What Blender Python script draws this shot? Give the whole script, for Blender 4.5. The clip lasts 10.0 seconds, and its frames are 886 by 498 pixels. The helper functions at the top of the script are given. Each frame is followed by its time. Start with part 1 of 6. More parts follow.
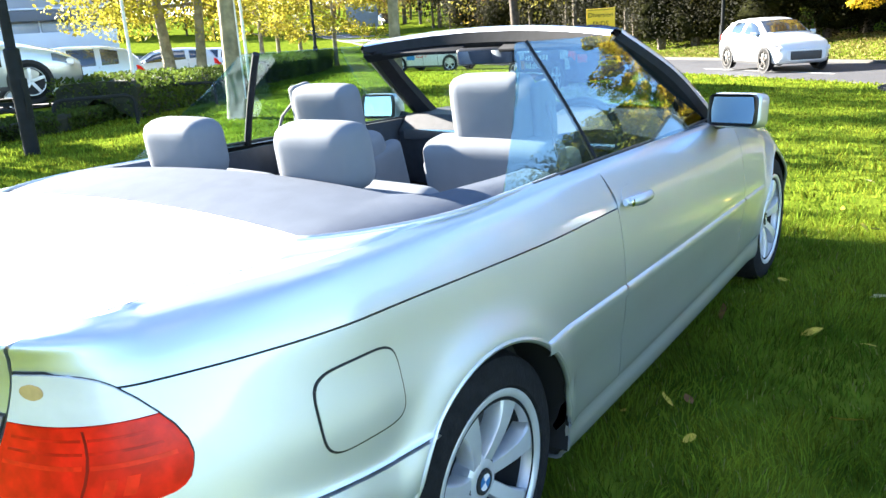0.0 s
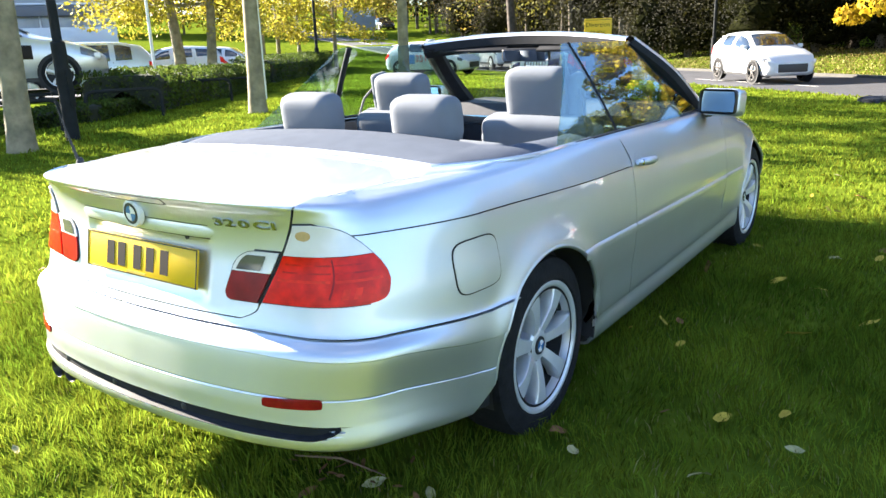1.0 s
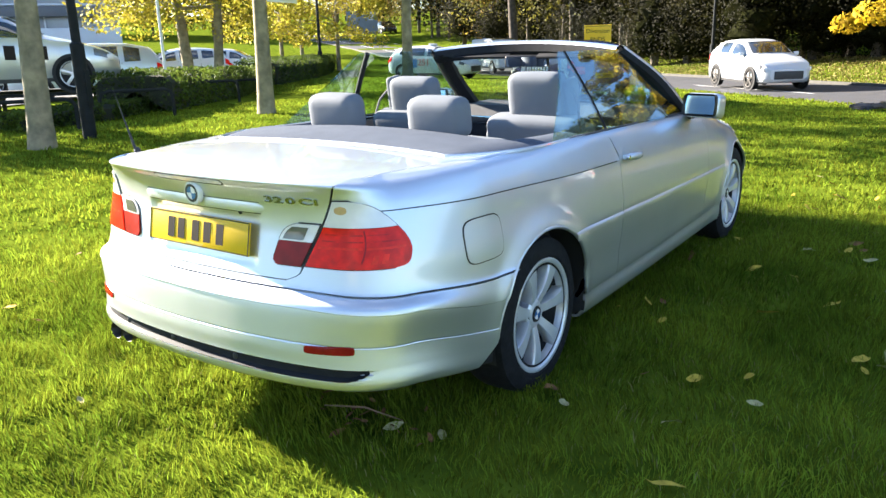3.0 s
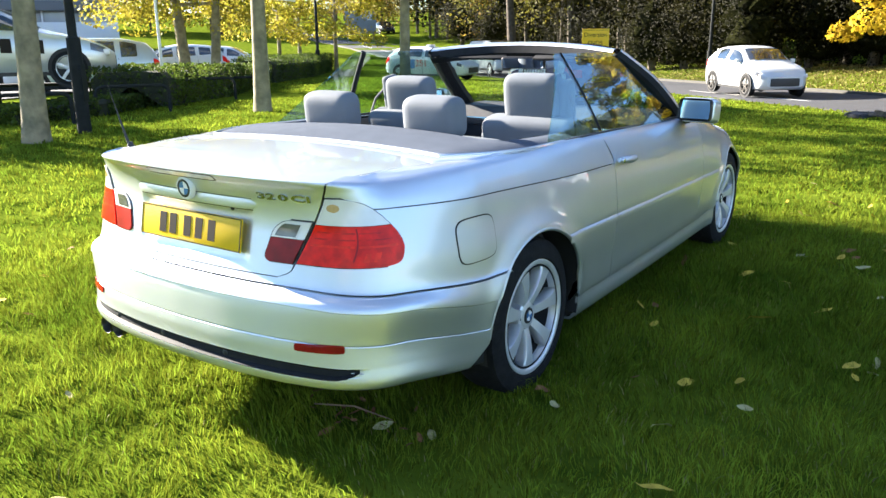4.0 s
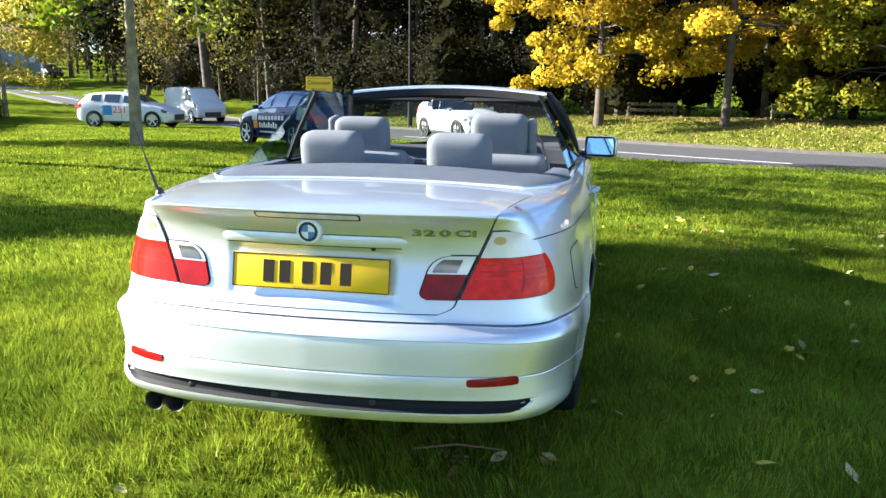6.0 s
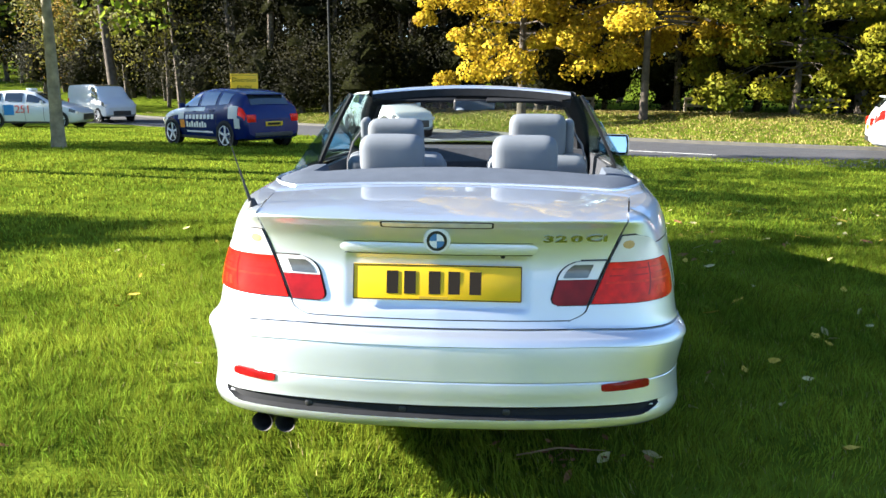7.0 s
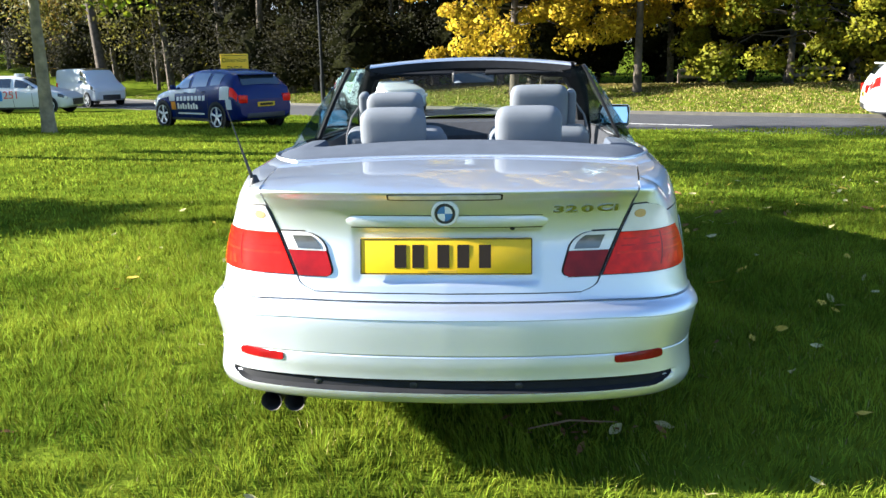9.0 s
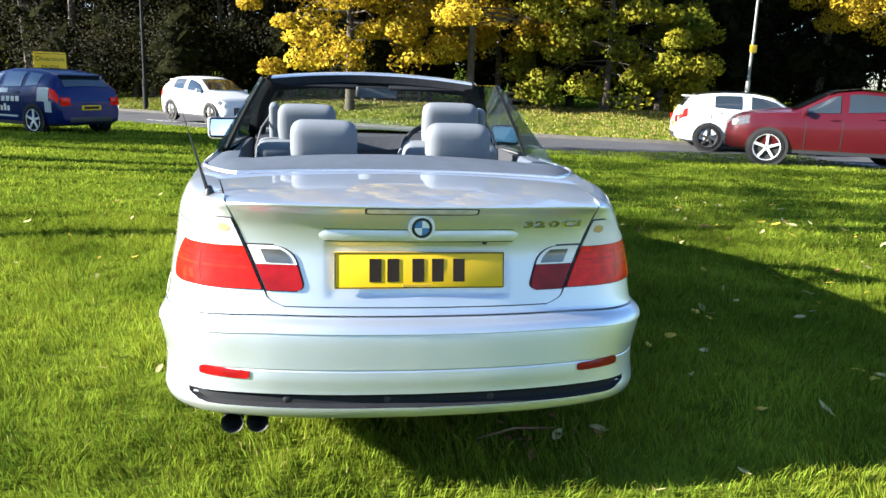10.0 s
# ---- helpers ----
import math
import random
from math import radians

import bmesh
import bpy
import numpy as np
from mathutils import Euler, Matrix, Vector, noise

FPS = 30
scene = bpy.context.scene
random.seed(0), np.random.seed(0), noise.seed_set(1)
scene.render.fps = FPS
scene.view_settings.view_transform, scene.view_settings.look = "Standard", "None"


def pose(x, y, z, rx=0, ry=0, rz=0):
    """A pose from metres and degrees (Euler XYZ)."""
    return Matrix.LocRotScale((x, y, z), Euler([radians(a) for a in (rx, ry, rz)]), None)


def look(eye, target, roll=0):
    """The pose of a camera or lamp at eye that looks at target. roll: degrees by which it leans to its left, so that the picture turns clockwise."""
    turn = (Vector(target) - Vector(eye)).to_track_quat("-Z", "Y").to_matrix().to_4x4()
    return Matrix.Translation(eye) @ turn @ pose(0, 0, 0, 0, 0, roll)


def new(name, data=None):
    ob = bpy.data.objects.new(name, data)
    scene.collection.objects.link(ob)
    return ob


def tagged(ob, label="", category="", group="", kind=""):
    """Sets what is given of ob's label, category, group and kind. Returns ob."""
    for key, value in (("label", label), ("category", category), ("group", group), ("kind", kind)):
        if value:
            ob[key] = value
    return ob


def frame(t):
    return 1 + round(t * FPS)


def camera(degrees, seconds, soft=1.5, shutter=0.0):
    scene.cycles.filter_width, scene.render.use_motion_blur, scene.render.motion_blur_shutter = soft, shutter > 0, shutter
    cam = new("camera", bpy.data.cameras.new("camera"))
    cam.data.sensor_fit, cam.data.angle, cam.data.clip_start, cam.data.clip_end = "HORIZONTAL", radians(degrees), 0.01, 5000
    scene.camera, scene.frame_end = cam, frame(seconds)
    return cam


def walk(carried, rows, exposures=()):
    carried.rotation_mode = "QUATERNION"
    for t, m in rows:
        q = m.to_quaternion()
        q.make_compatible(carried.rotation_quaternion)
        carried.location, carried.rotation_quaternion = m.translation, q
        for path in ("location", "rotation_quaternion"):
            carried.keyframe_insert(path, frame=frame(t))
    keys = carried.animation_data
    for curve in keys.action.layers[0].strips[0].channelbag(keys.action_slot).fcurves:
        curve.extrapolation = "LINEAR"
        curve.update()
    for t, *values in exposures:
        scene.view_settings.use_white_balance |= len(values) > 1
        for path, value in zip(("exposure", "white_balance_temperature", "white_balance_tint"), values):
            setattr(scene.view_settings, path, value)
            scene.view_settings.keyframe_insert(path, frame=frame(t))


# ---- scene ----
cam = camera(60.1, 10.0)
EXPOSURE = [(0, 3.52, 5850, 11), (1.0, 3.12, 6050, 13.5), (2.5, 2.94, 6100, 13.5), (5.0, 2.82, 5900, 11.5), (7.5, 2.56, 5750, 10), (10, 2.46, 5650, 10)]
PATH = [
    (0, (1.692, -1.326, 1.34), (0.564, 0.23, 0.785), -3.5),
    (0.5, (1.794, -1.773, 1.35), (0.758, -0.174, 0.74), -2.3),
    (1, (1.946, -2.176, 1.342), (0.84, -0.601, 0.799), -2.0),
    (1.5, (2.03, -2.456, 1.355), (0.994, -0.83, 0.824), -1.8),
    (2, (2.091, -2.575, 1.373), (1.005, -0.976, 0.861), -1.8),
    (2.5, (2.136, -2.554, 1.368), (1.035, -0.971, 0.836), -1.7),
    (4, (2.146, -2.527, 1.356), (1.051, -0.94, 0.825), -0.4),
    (4.5, (2.031, -2.631, 1.353), (1.06, -0.942, 0.902), 0.8),
    (5, (1.712, -2.902, 1.358), (0.947, -1.102, 0.939), 2.4),
    (5.5, (1.308, -3.012, 1.33), (0.658, -1.15, 0.998), -2.1),
    (6, (0.86, -3.142, 1.319), (0.481, -1.222, 0.906), 0.6),
    (6.2, (0.701, -3.162, 1.364), (0.374, -1.234, 0.944), 0.6),
    (7.3, (0.124, -3.199, 1.329), (0.016, -1.249, 0.9), -0.3),
    (7.5, (0.119, -3.196, 1.321), (0.004, -1.253, 0.862), -1.3),
    (8, (0.137, -3.19, 1.319), (0.017, -1.254, 0.836), -1.2),
    (8.5, (0.144, -3.182, 1.321), (0.019, -1.246, 0.837), -1.3),
    (9, (0.152, -3.161, 1.32), (0.013, -1.225, 0.841), -1.0),
    (9.5, (0.073, -3.155, 1.318), (0.053, -1.213, 0.837), 1.1),
    (10, (-0.3, -3.17, 1.321), (0.016, -1.244, 0.883), 2.1),
]
walk(cam, [(t, look(eye, target, roll)) for t, eye, target, roll in PATH], EXPOSURE)

import functools

# ---------------------------------------------------------------- world and sun
SUN_DIR = Vector((-0.93, -0.05, 0.37)).normalized()
sun = new("sun", bpy.data.lights.new("sun", "SUN"))
sun.data.energy, sun.data.angle, sun.data.color = 5.0, radians(0.6), (1.0, 0.88, 0.69)
sun.matrix_world = look((-40, -2, 20), Vector((-40, -2, 20)) - SUN_DIR)

world = bpy.data.worlds.new("world")
scene.world = world
world.use_nodes = True
wn, wl = world.node_tree.nodes, world.node_tree.links
sky = wn.new("ShaderNodeTexSky")
sky.sky_type, sky.sun_disc = "NISHITA", False
sky.sun_elevation, sky.sun_rotation = math.asin(SUN_DIR.z), math.atan2(SUN_DIR.x, SUN_DIR.y)
sky.altitude, sky.air_density, sky.dust_density, sky.ozone_density = 50, 1.0, 0.15, 3.0
wco, wno, wra, wmi = wn.new("ShaderNodeTexCoord"), wn.new("ShaderNodeTexNoise"), wn.new("ShaderNodeValToRGB"), wn.new("ShaderNodeMixRGB")
wmap = wn.new("ShaderNodeMapping")
wmap.inputs["Scale"].default_value = (1, 1, 2.2)
wno.inputs["Scale"].default_value, wno.inputs["Detail"].default_value = 2.8, 8
wra.color_ramp.elements[0].position, wra.color_ramp.elements[1].position = 0.58, 0.72
wmi.inputs["Color2"].default_value = (8.5, 8.4, 8.3, 1)
wl.new(wco.outputs["Generated"], wmap.inputs["Vector"])
wl.new(wmap.outputs["Vector"], wno.inputs["Vector"])
wl.new(wno.outputs["Fac"], wra.inputs["Fac"])
wl.new(wra.outputs["Color"], wmi.inputs["Fac"])
wl.new(sky.outputs["Color"], wmi.inputs["Color1"])
wl.new(wmi.outputs["Color"], wn["Background"].inputs["Color"])
wn["Background"].inputs["Strength"].default_value = 0.048


# ---------------------------------------------------------------- materials
def mat(name, color, rough=0.6, metal=0.0, vary=0.0, scale=8.0, bump=0.0, bump_scale=60.0, coat=0.0, spec=0.5, second=None, random_value=0.0, detail=4.0, emit=0.0, grow=1.0):
    m = bpy.data.materials.new(name)
    m.use_nodes = True
    n, l = m.node_tree.nodes, m.node_tree.links
    b = n["Principled BSDF"]
    b.inputs["Base Color"].default_value = (*color, 1)
    b.inputs["Roughness"].default_value, b.inputs["Metallic"].default_value = rough, metal
    b.inputs["Coat Weight"].default_value, b.inputs["Coat Roughness"].default_value = coat, 0.07
    b.inputs["Specular IOR Level"].default_value = spec
    co = n.new("ShaderNodeTexCoord")
    if vary or second:
        tx = n.new("ShaderNodeTexNoise")
        tx.inputs["Scale"].default_value, tx.inputs["Detail"].default_value = scale, detail
        l.new(co.outputs["Object"], tx.inputs["Vector"])
        ra = n.new("ShaderNodeValToRGB")
        ra.color_ramp.elements[0].position, ra.color_ramp.elements[1].position = 0.34, 0.68
        lo = [max(0, c * (1 - vary)) for c in color]
        hi = second or [min(1, c * (1 + vary)) for c in color]
        ra.color_ramp.elements[0].color, ra.color_ramp.elements[1].color = (*lo, 1), (*hi, 1)
        l.new(tx.outputs["Fac"], ra.inputs["Fac"])
        out = ra.outputs["Color"]
        if random_value:
            ge, hs, mr = n.new("ShaderNodeNewGeometry"), n.new("ShaderNodeHueSaturation"), n.new("ShaderNodeMapRange")
            mr.inputs["To Min"].default_value, mr.inputs["To Max"].default_value = 1 - random_value, 1 + random_value
            l.new(ge.outputs["Random Per Island"], mr.inputs["Value"])
            l.new(mr.outputs["Result"], hs.inputs["Value"])
            mh = n.new("ShaderNodeMapRange")
            mh.inputs["To Min"].default_value, mh.inputs["To Max"].default_value = 0.5 - 0.035 * random_value * grow, 0.5 + 0.035 * random_value * grow
            l.new(ge.outputs["Random Per Island"], mh.inputs["Value"])
            l.new(mh.outputs["Result"], hs.inputs["Hue"])
            l.new(out, hs.inputs["Color"])
            out = hs.outputs["Color"]
        l.new(out, b.inputs["Base Color"])
    if bump:
        t2, bu = n.new("ShaderNodeTexNoise"), n.new("ShaderNodeBump")
        t2.inputs["Scale"].default_value, t2.inputs["Detail"].default_value = bump_scale, 3
        l.new(co.outputs["Object"], t2.inputs["Vector"])
        l.new(t2.outputs["Fac"], bu.inputs["Height"])
        bu.inputs["Strength"].default_value, bu.inputs["Distance"].default_value = bump, 0.01
        l.new(bu.outputs["Normal"], b.inputs["Normal"])
    return m


def glass_mat(name, color, alpha_mix=0.25, rough=0.0, gain=0.62):
    """Thin pane: tinted see-through with a mirror gloss by Fresnel."""
    m = bpy.data.materials.new(name)
    m.use_nodes = True
    n, l = m.node_tree.nodes, m.node_tree.links
    n.remove(n["Principled BSDF"])
    tr, gl, lw, mx = n.new("ShaderNodeBsdfTransparent"), n.new("ShaderNodeBsdfGlossy"), n.new("ShaderNodeLayerWeight"), n.new("ShaderNodeMixShader")
    pw, ad = n.new("ShaderNodeMath"), n.new("ShaderNodeMath")
    pw.operation, ad.operation = "POWER", "MULTIPLY_ADD"
    pw.inputs[1].default_value, ad.inputs[1].default_value, ad.inputs[2].default_value = 2.6, gain, alpha_mix
    tr.inputs["Color"].default_value = (*color, 1)
    gl.inputs["Roughness"].default_value = rough
    gl.inputs["Color"].default_value = (0.9, 0.95, 1, 1)
    lw.inputs["Blend"].default_value = 0.5
    l.new(lw.outputs["Facing"], pw.inputs[0])
    l.new(pw.outputs["Value"], ad.inputs[0])
    l.new(ad.outputs["Value"], mx.inputs["Fac"])
    l.new(tr.outputs["BSDF"], mx.inputs[1])
    l.new(gl.outputs["BSDF"], mx.inputs[2])
    l.new(mx.outputs["Shader"], n["Material Output"].inputs["Surface"])
    return m


SILVER = mat("silver_paint", (0.695, 0.723, 0.772), 0.47, 0.97, vary=0.02, scale=3, coat=1.0)
SILVER.node_tree.nodes["Principled BSDF"].inputs["Coat IOR"].default_value = 1.55
SILVER.node_tree.nodes["Principled BSDF"].inputs["Coat Roughness"].default_value = 0.035
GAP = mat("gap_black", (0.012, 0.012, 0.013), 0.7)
RUBBER = mat("tyre_rubber", (0.011, 0.011, 0.012), 0.8, spec=0.2, vary=0.3, scale=30, bump=0.25, bump_scale=120)
BLACK = mat("black_plastic", (0.02, 0.02, 0.022), 0.45, vary=0.15, scale=40)
TRIM_DARK = mat("dark_interior", (0.035, 0.037, 0.045), 0.6, vary=0.15, scale=30, bump=0.1, bump_scale=300)
VINYL = mat("grey_vinyl", (0.080, 0.094, 0.122), 0.9, spec=0.06, vary=0.06, scale=14, bump=0.12, bump_scale=420)
LEATHER = mat("grey_leather", (0.148, 0.163, 0.186), 0.75, spec=0.2, vary=0.05, scale=10, bump=0.05, bump_scale=260)
CARPET = mat("dark_carpet", (0.04, 0.04, 0.045), 0.95, vary=0.2, scale=60)
ALLOY = mat("alloy_wheel", (0.66, 0.67, 0.69), 0.38, 0.5, vary=0.05, scale=20, coat=0.3)
CHROME = mat("chrome", (0.72, 0.73, 0.75), 0.12, 1.0)
STEEL = mat("dull_steel", (0.07, 0.066, 0.062), 0.6, 0.8, vary=0.3, scale=30)
RED_LENS = mat("red_lens", (0.80, 0.010, 0.003), 0.20, vary=0.22, scale=26, coat=0.08, spec=0.2)
DARK_RED = mat("dark_red_lens", (0.24, 0.005, 0.006), 0.2, vary=0.25, scale=16, coat=0.08, spec=0.2)
BLACK_LINING = mat("black_lining", (0.010, 0.011, 0.014), 0.7, vary=0.2, scale=30, spec=0.25)
BRAKE_LENS = mat("brake_lens", (0.62, 0.63, 0.65), 0.3, 0.2, vary=0.15, scale=30, coat=0.3)
LENS_CELL = mat("bright_lens_cell", (0.88, 0.022, 0.005), 0.2, vary=0.2, scale=40, coat=0.08, spec=0.2)
LENS_DEEP = mat("deep_lens_cell", (0.62, 0.008, 0.003), 0.2, vary=0.3, scale=30, coat=0.08, spec=0.2)
DARK_CHROME = mat("dark_chrome", (0.42, 0.43, 0.45), 0.22, 1.0)
CLEAR_LENS = mat("clear_lens", (0.78, 0.74, 0.72), 0.22, 0.1, vary=0.06, scale=14, coat=0.5)
GREY_LENS = mat("grey_lens", (0.10, 0.10, 0.105), 0.12, 0.2, vary=0.2, scale=20, coat=1.0)
AMBER = mat("amber_bulb", (0.62, 0.40, 0.20), 0.25, 0.2, vary=0.1, scale=60, coat=1.0)
PLATE_Y = mat("yellow_plate", (0.74, 0.47, 0.004), 0.4, vary=0.04, scale=10, coat=0.1, spec=0.3)
PLATE_W = mat("white_plate", (0.75, 0.75, 0.72), 0.35)
INK = mat("plate_ink", (0.022, 0.016, 0.012), 0.6, spec=0.15)
BADGE_BLUE = mat("badge_blue", (0.07, 0.20, 0.46), 0.25, coat=1.0)
WHITE_GLOSS = mat("white_gloss", (0.8, 0.8, 0.8), 0.3, coat=0.5)
MIRROR = mat("mirror_glass", (0.85, 0.92, 0.95), 0.01, 1.0)
GLASS = glass_mat("window_glass", (0.70, 0.83, 0.82), 0.04, gain=0.70)
SCREEN = glass_mat("windscreen_glass", (0.80, 0.89, 0.84), 0.02, gain=0.30)


# ---------------------------------------------------------------- mesh helpers
def link(name, mesh, material, parent=None, label="", smooth=True):
    ob = new(name, mesh)
    mesh.materials.append(material)
    if smooth:
        for p in mesh.polygons:
            p.use_smooth = True
        mesh.set_sharp_from_angle(angle=radians(42))
    if parent is not None:
        ob.parent = parent
    if label:
        ob["label"] = label
    return ob


def raw(verts, faces):
    me = bpy.data.meshes.new("m")
    me.from_pydata([tuple(v) for v in verts], [], faces)
    me.update()
    return me


def part(name, bm, material, parent, label="", smooth=True):
    """Links a bmesh (or a mesh) as one mesh object under a thing or part."""
    if isinstance(bm, bpy.types.Mesh):
        return link(name, bm, material, parent, label, smooth)
    me = bpy.data.meshes.new(name)
    bmesh.ops.recalc_face_normals(bm, faces=bm.faces)
    bm.to_mesh(me)
    bm.free()
    return link(name, me, material, parent, label, smooth)


def thing(name, label, category, group="", kind="", m=None):
    ob = new(name)
    if m is not None:
        ob.matrix_basis = m
    return tagged(ob, label, category, group, kind)


def box(size, centre=(0, 0, 0), bevel=0.0, seg=2, m=None):
    bm = bmesh.new()
    bmesh.ops.create_cube(bm, size=1)
    bmesh.ops.scale(bm, vec=size, verts=bm.verts)
    if bevel:
        bmesh.ops.bevel(bm, geom=bm.edges[:], offset=bevel, segments=seg, profile=0.6, affect="EDGES")
    bmesh.ops.translate(bm, vec=centre, verts=bm.verts)
    if m is not None:
        bmesh.ops.transform(bm, matrix=m, verts=bm.verts)
    return bm


def tube(path, radii, sides=8, cap=True):
    """A tube of given radii along a path."""
    bm = bmesh.new()
    pts = [Vector(p) for p in path]
    if isinstance(radii, (int, float)):
        radii = [radii] * len(pts)
    rings, up = [], None
    for i, p in enumerate(pts):
        d = (pts[min(i + 1, len(pts) - 1)] - pts[max(i - 1, 0)]).normalized()
        if up is None:
            up = d.orthogonal().normalized()
        side = d.cross(up).normalized()
        up = side.cross(d).normalized()
        rings.append([bm.verts.new(p + radii[i] * (math.cos(a) * up + math.sin(a) * side)) for a in (2 * math.pi * k / sides for k in range(sides))])
    for a, b in zip(rings, rings[1:]):
        for k in range(sides):
            bm.faces.new((a[k], a[(k + 1) % sides], b[(k + 1) % sides], b[k]))
    if cap:
        bm.faces.new(rings[0][::-1])
        bm.faces.new(rings[-1])
    return bm


def lathe(profile, axis="x", sides=32, close=False, caps=True):
    """Profile of (along, radius) turned about an axis."""
    bm = bmesh.new()
    rings = []
    for a, r in profile:
        ring = []
        for k in range(sides):
            c, s = r * math.cos(2 * math.pi * k / sides), r * math.sin(2 * math.pi * k / sides)
            ring.append(bm.verts.new({"x": (a, c, s), "y": (s, a, c), "z": (c, s, a)}[axis]))
        rings.append(ring)
    if close:
        rings.append(rings[0])
    for p, q in zip(rings, rings[1:]):
        for k in range(sides):
            bm.faces.new((p[k], p[(k + 1) % sides], q[(k + 1) % sides], q[k]))
    if caps and not close:
        if profile[0][1] > 1e-4:
            bm.faces.new(rings[0][::-1])
        if profile[-1][1] > 1e-4:
            bm.faces.new(rings[-1])
    return bm


def grid_mesh(points, wrap=False):
    """A quad sheet from rows of points."""
    nr, nc = len(points), len(points[0])
    verts = [p for row in points for p in row]
    faces = [(i * nc + j, i * nc + (j + 1) % nc, (i + 1) * nc + (j + 1) % nc, (i + 1) * nc + j) for i in range(nr - 1) for j in range(nc if wrap else nc - 1)]
    return raw(verts, faces)


def slab(points, thick):
    """A sheet from rows of points with thickness to its hidden side, closed round its edge."""
    nr, nc = len(points), len(points[0])
    me = grid_mesh(points)
    nor = [v.normal.copy() for v in me.vertices]
    bpy.data.meshes.remove(me)
    flat = [Vector(p) for row in points for p in row]
    n = len(flat)
    verts = flat + [p + k * thick for p, k in zip(flat, nor)]
    idx = lambda i, j: i * nc + j
    faces = []
    for i in range(nr - 1):
        for j in range(nc - 1):
            q = (idx(i, j), idx(i + 1, j), idx(i + 1, j + 1), idx(i, j + 1))
            faces += [q, tuple(k + n for k in q[::-1])]
    loop = [idx(i, 0) for i in range(nr)] + [idx(nr - 1, j) for j in range(1, nc)] + [idx(i, nc - 1) for i in range(nr - 2, -1, -1)] + [idx(0, j) for j in range(nc - 2, 0, -1)]
    for a, b in zip(loop, loop[1:] + loop[:1]):
        faces.append((b, a, a + n, b + n))
    return raw(verts, faces)


def cr(p, t):
    """Catmull-Rom through the rows of p at parameter t in [0, len - 1]."""
    n = len(p)
    i = min(max(int(t), 0), n - 2)
    f = t - i
    a, b, c, d = p[max(i - 1, 0)], p[i], p[i + 1], p[min(i + 2, n - 1)]
    return 0.5 * (2 * b + (c - a) * f + (2 * a - 5 * b + 4 * c - d) * f * f + (3 * b - a - 3 * c + d) * f ** 3)


def smoothstep(a, b, x):
    t = min(1.0, max(0.0, (x - a) / (b - a)))
    return t * t * (3 - 2 * t)


def lettering(name, text, size, m, material, parent, depth=0.002, label=""):
    cu = bpy.data.curves.new("t", "FONT")
    cu.offset = size * 0.035 if name == "letter" else 0.0
    cu.body, cu.size, cu.extrude, cu.align_x, cu.align_y, cu.resolution_u = text, size, depth, "CENTER", "CENTER", 3
    tmp = bpy.data.objects.new("t", cu)
    me = bpy.data.meshes.new_from_object(tmp)
    bpy.data.objects.remove(tmp)
    me.transform(m)
    return link(name, me, material, parent, label, smooth=False)

# ---------------------------------------------------------------- the silver convertible
PLAN = np.array([(0, -1.016), (0.25, -1.006), (0.48, -0.975), (0.658, -0.924), (0.773, -0.826), (0.831, -0.674), (0.857, -0.42), (0.872, -0.08), (0.876, 0.4), (0.880, 1.2), (0.876, 2.0), (0.868, 2.6), (0.835, 2.98), (0.755, 3.22), (0.60, 3.36), (0.32, 3.45), (0, 3.472)])
_dense = np.array([cr(PLAN, t) for t in np.linspace(0, len(PLAN) - 1, 1601)])
_dense[0, 0] = _dense[-1, 0] = 0
_len = np.concatenate([[0], np.cumsum(np.hypot(*np.diff(_dense, axis=0).T))])
U_END = _len[-1]
_grad = np.gradient(_dense, _len, axis=0)
_nor = np.stack([_grad[:, 1], -_grad[:, 0]], 1)
_nor /= np.linalg.norm(_nor, axis=1)[:, None]


def u_at_y(y):
    i = int(np.argmin(np.abs(_dense[:, 1] - y) + (_dense[:, 0] < 0.2) * 0))
    return _len[i]


def u_at_x(x):
    return float(np.interp(x, _dense[:500, 0], _len[:500]))


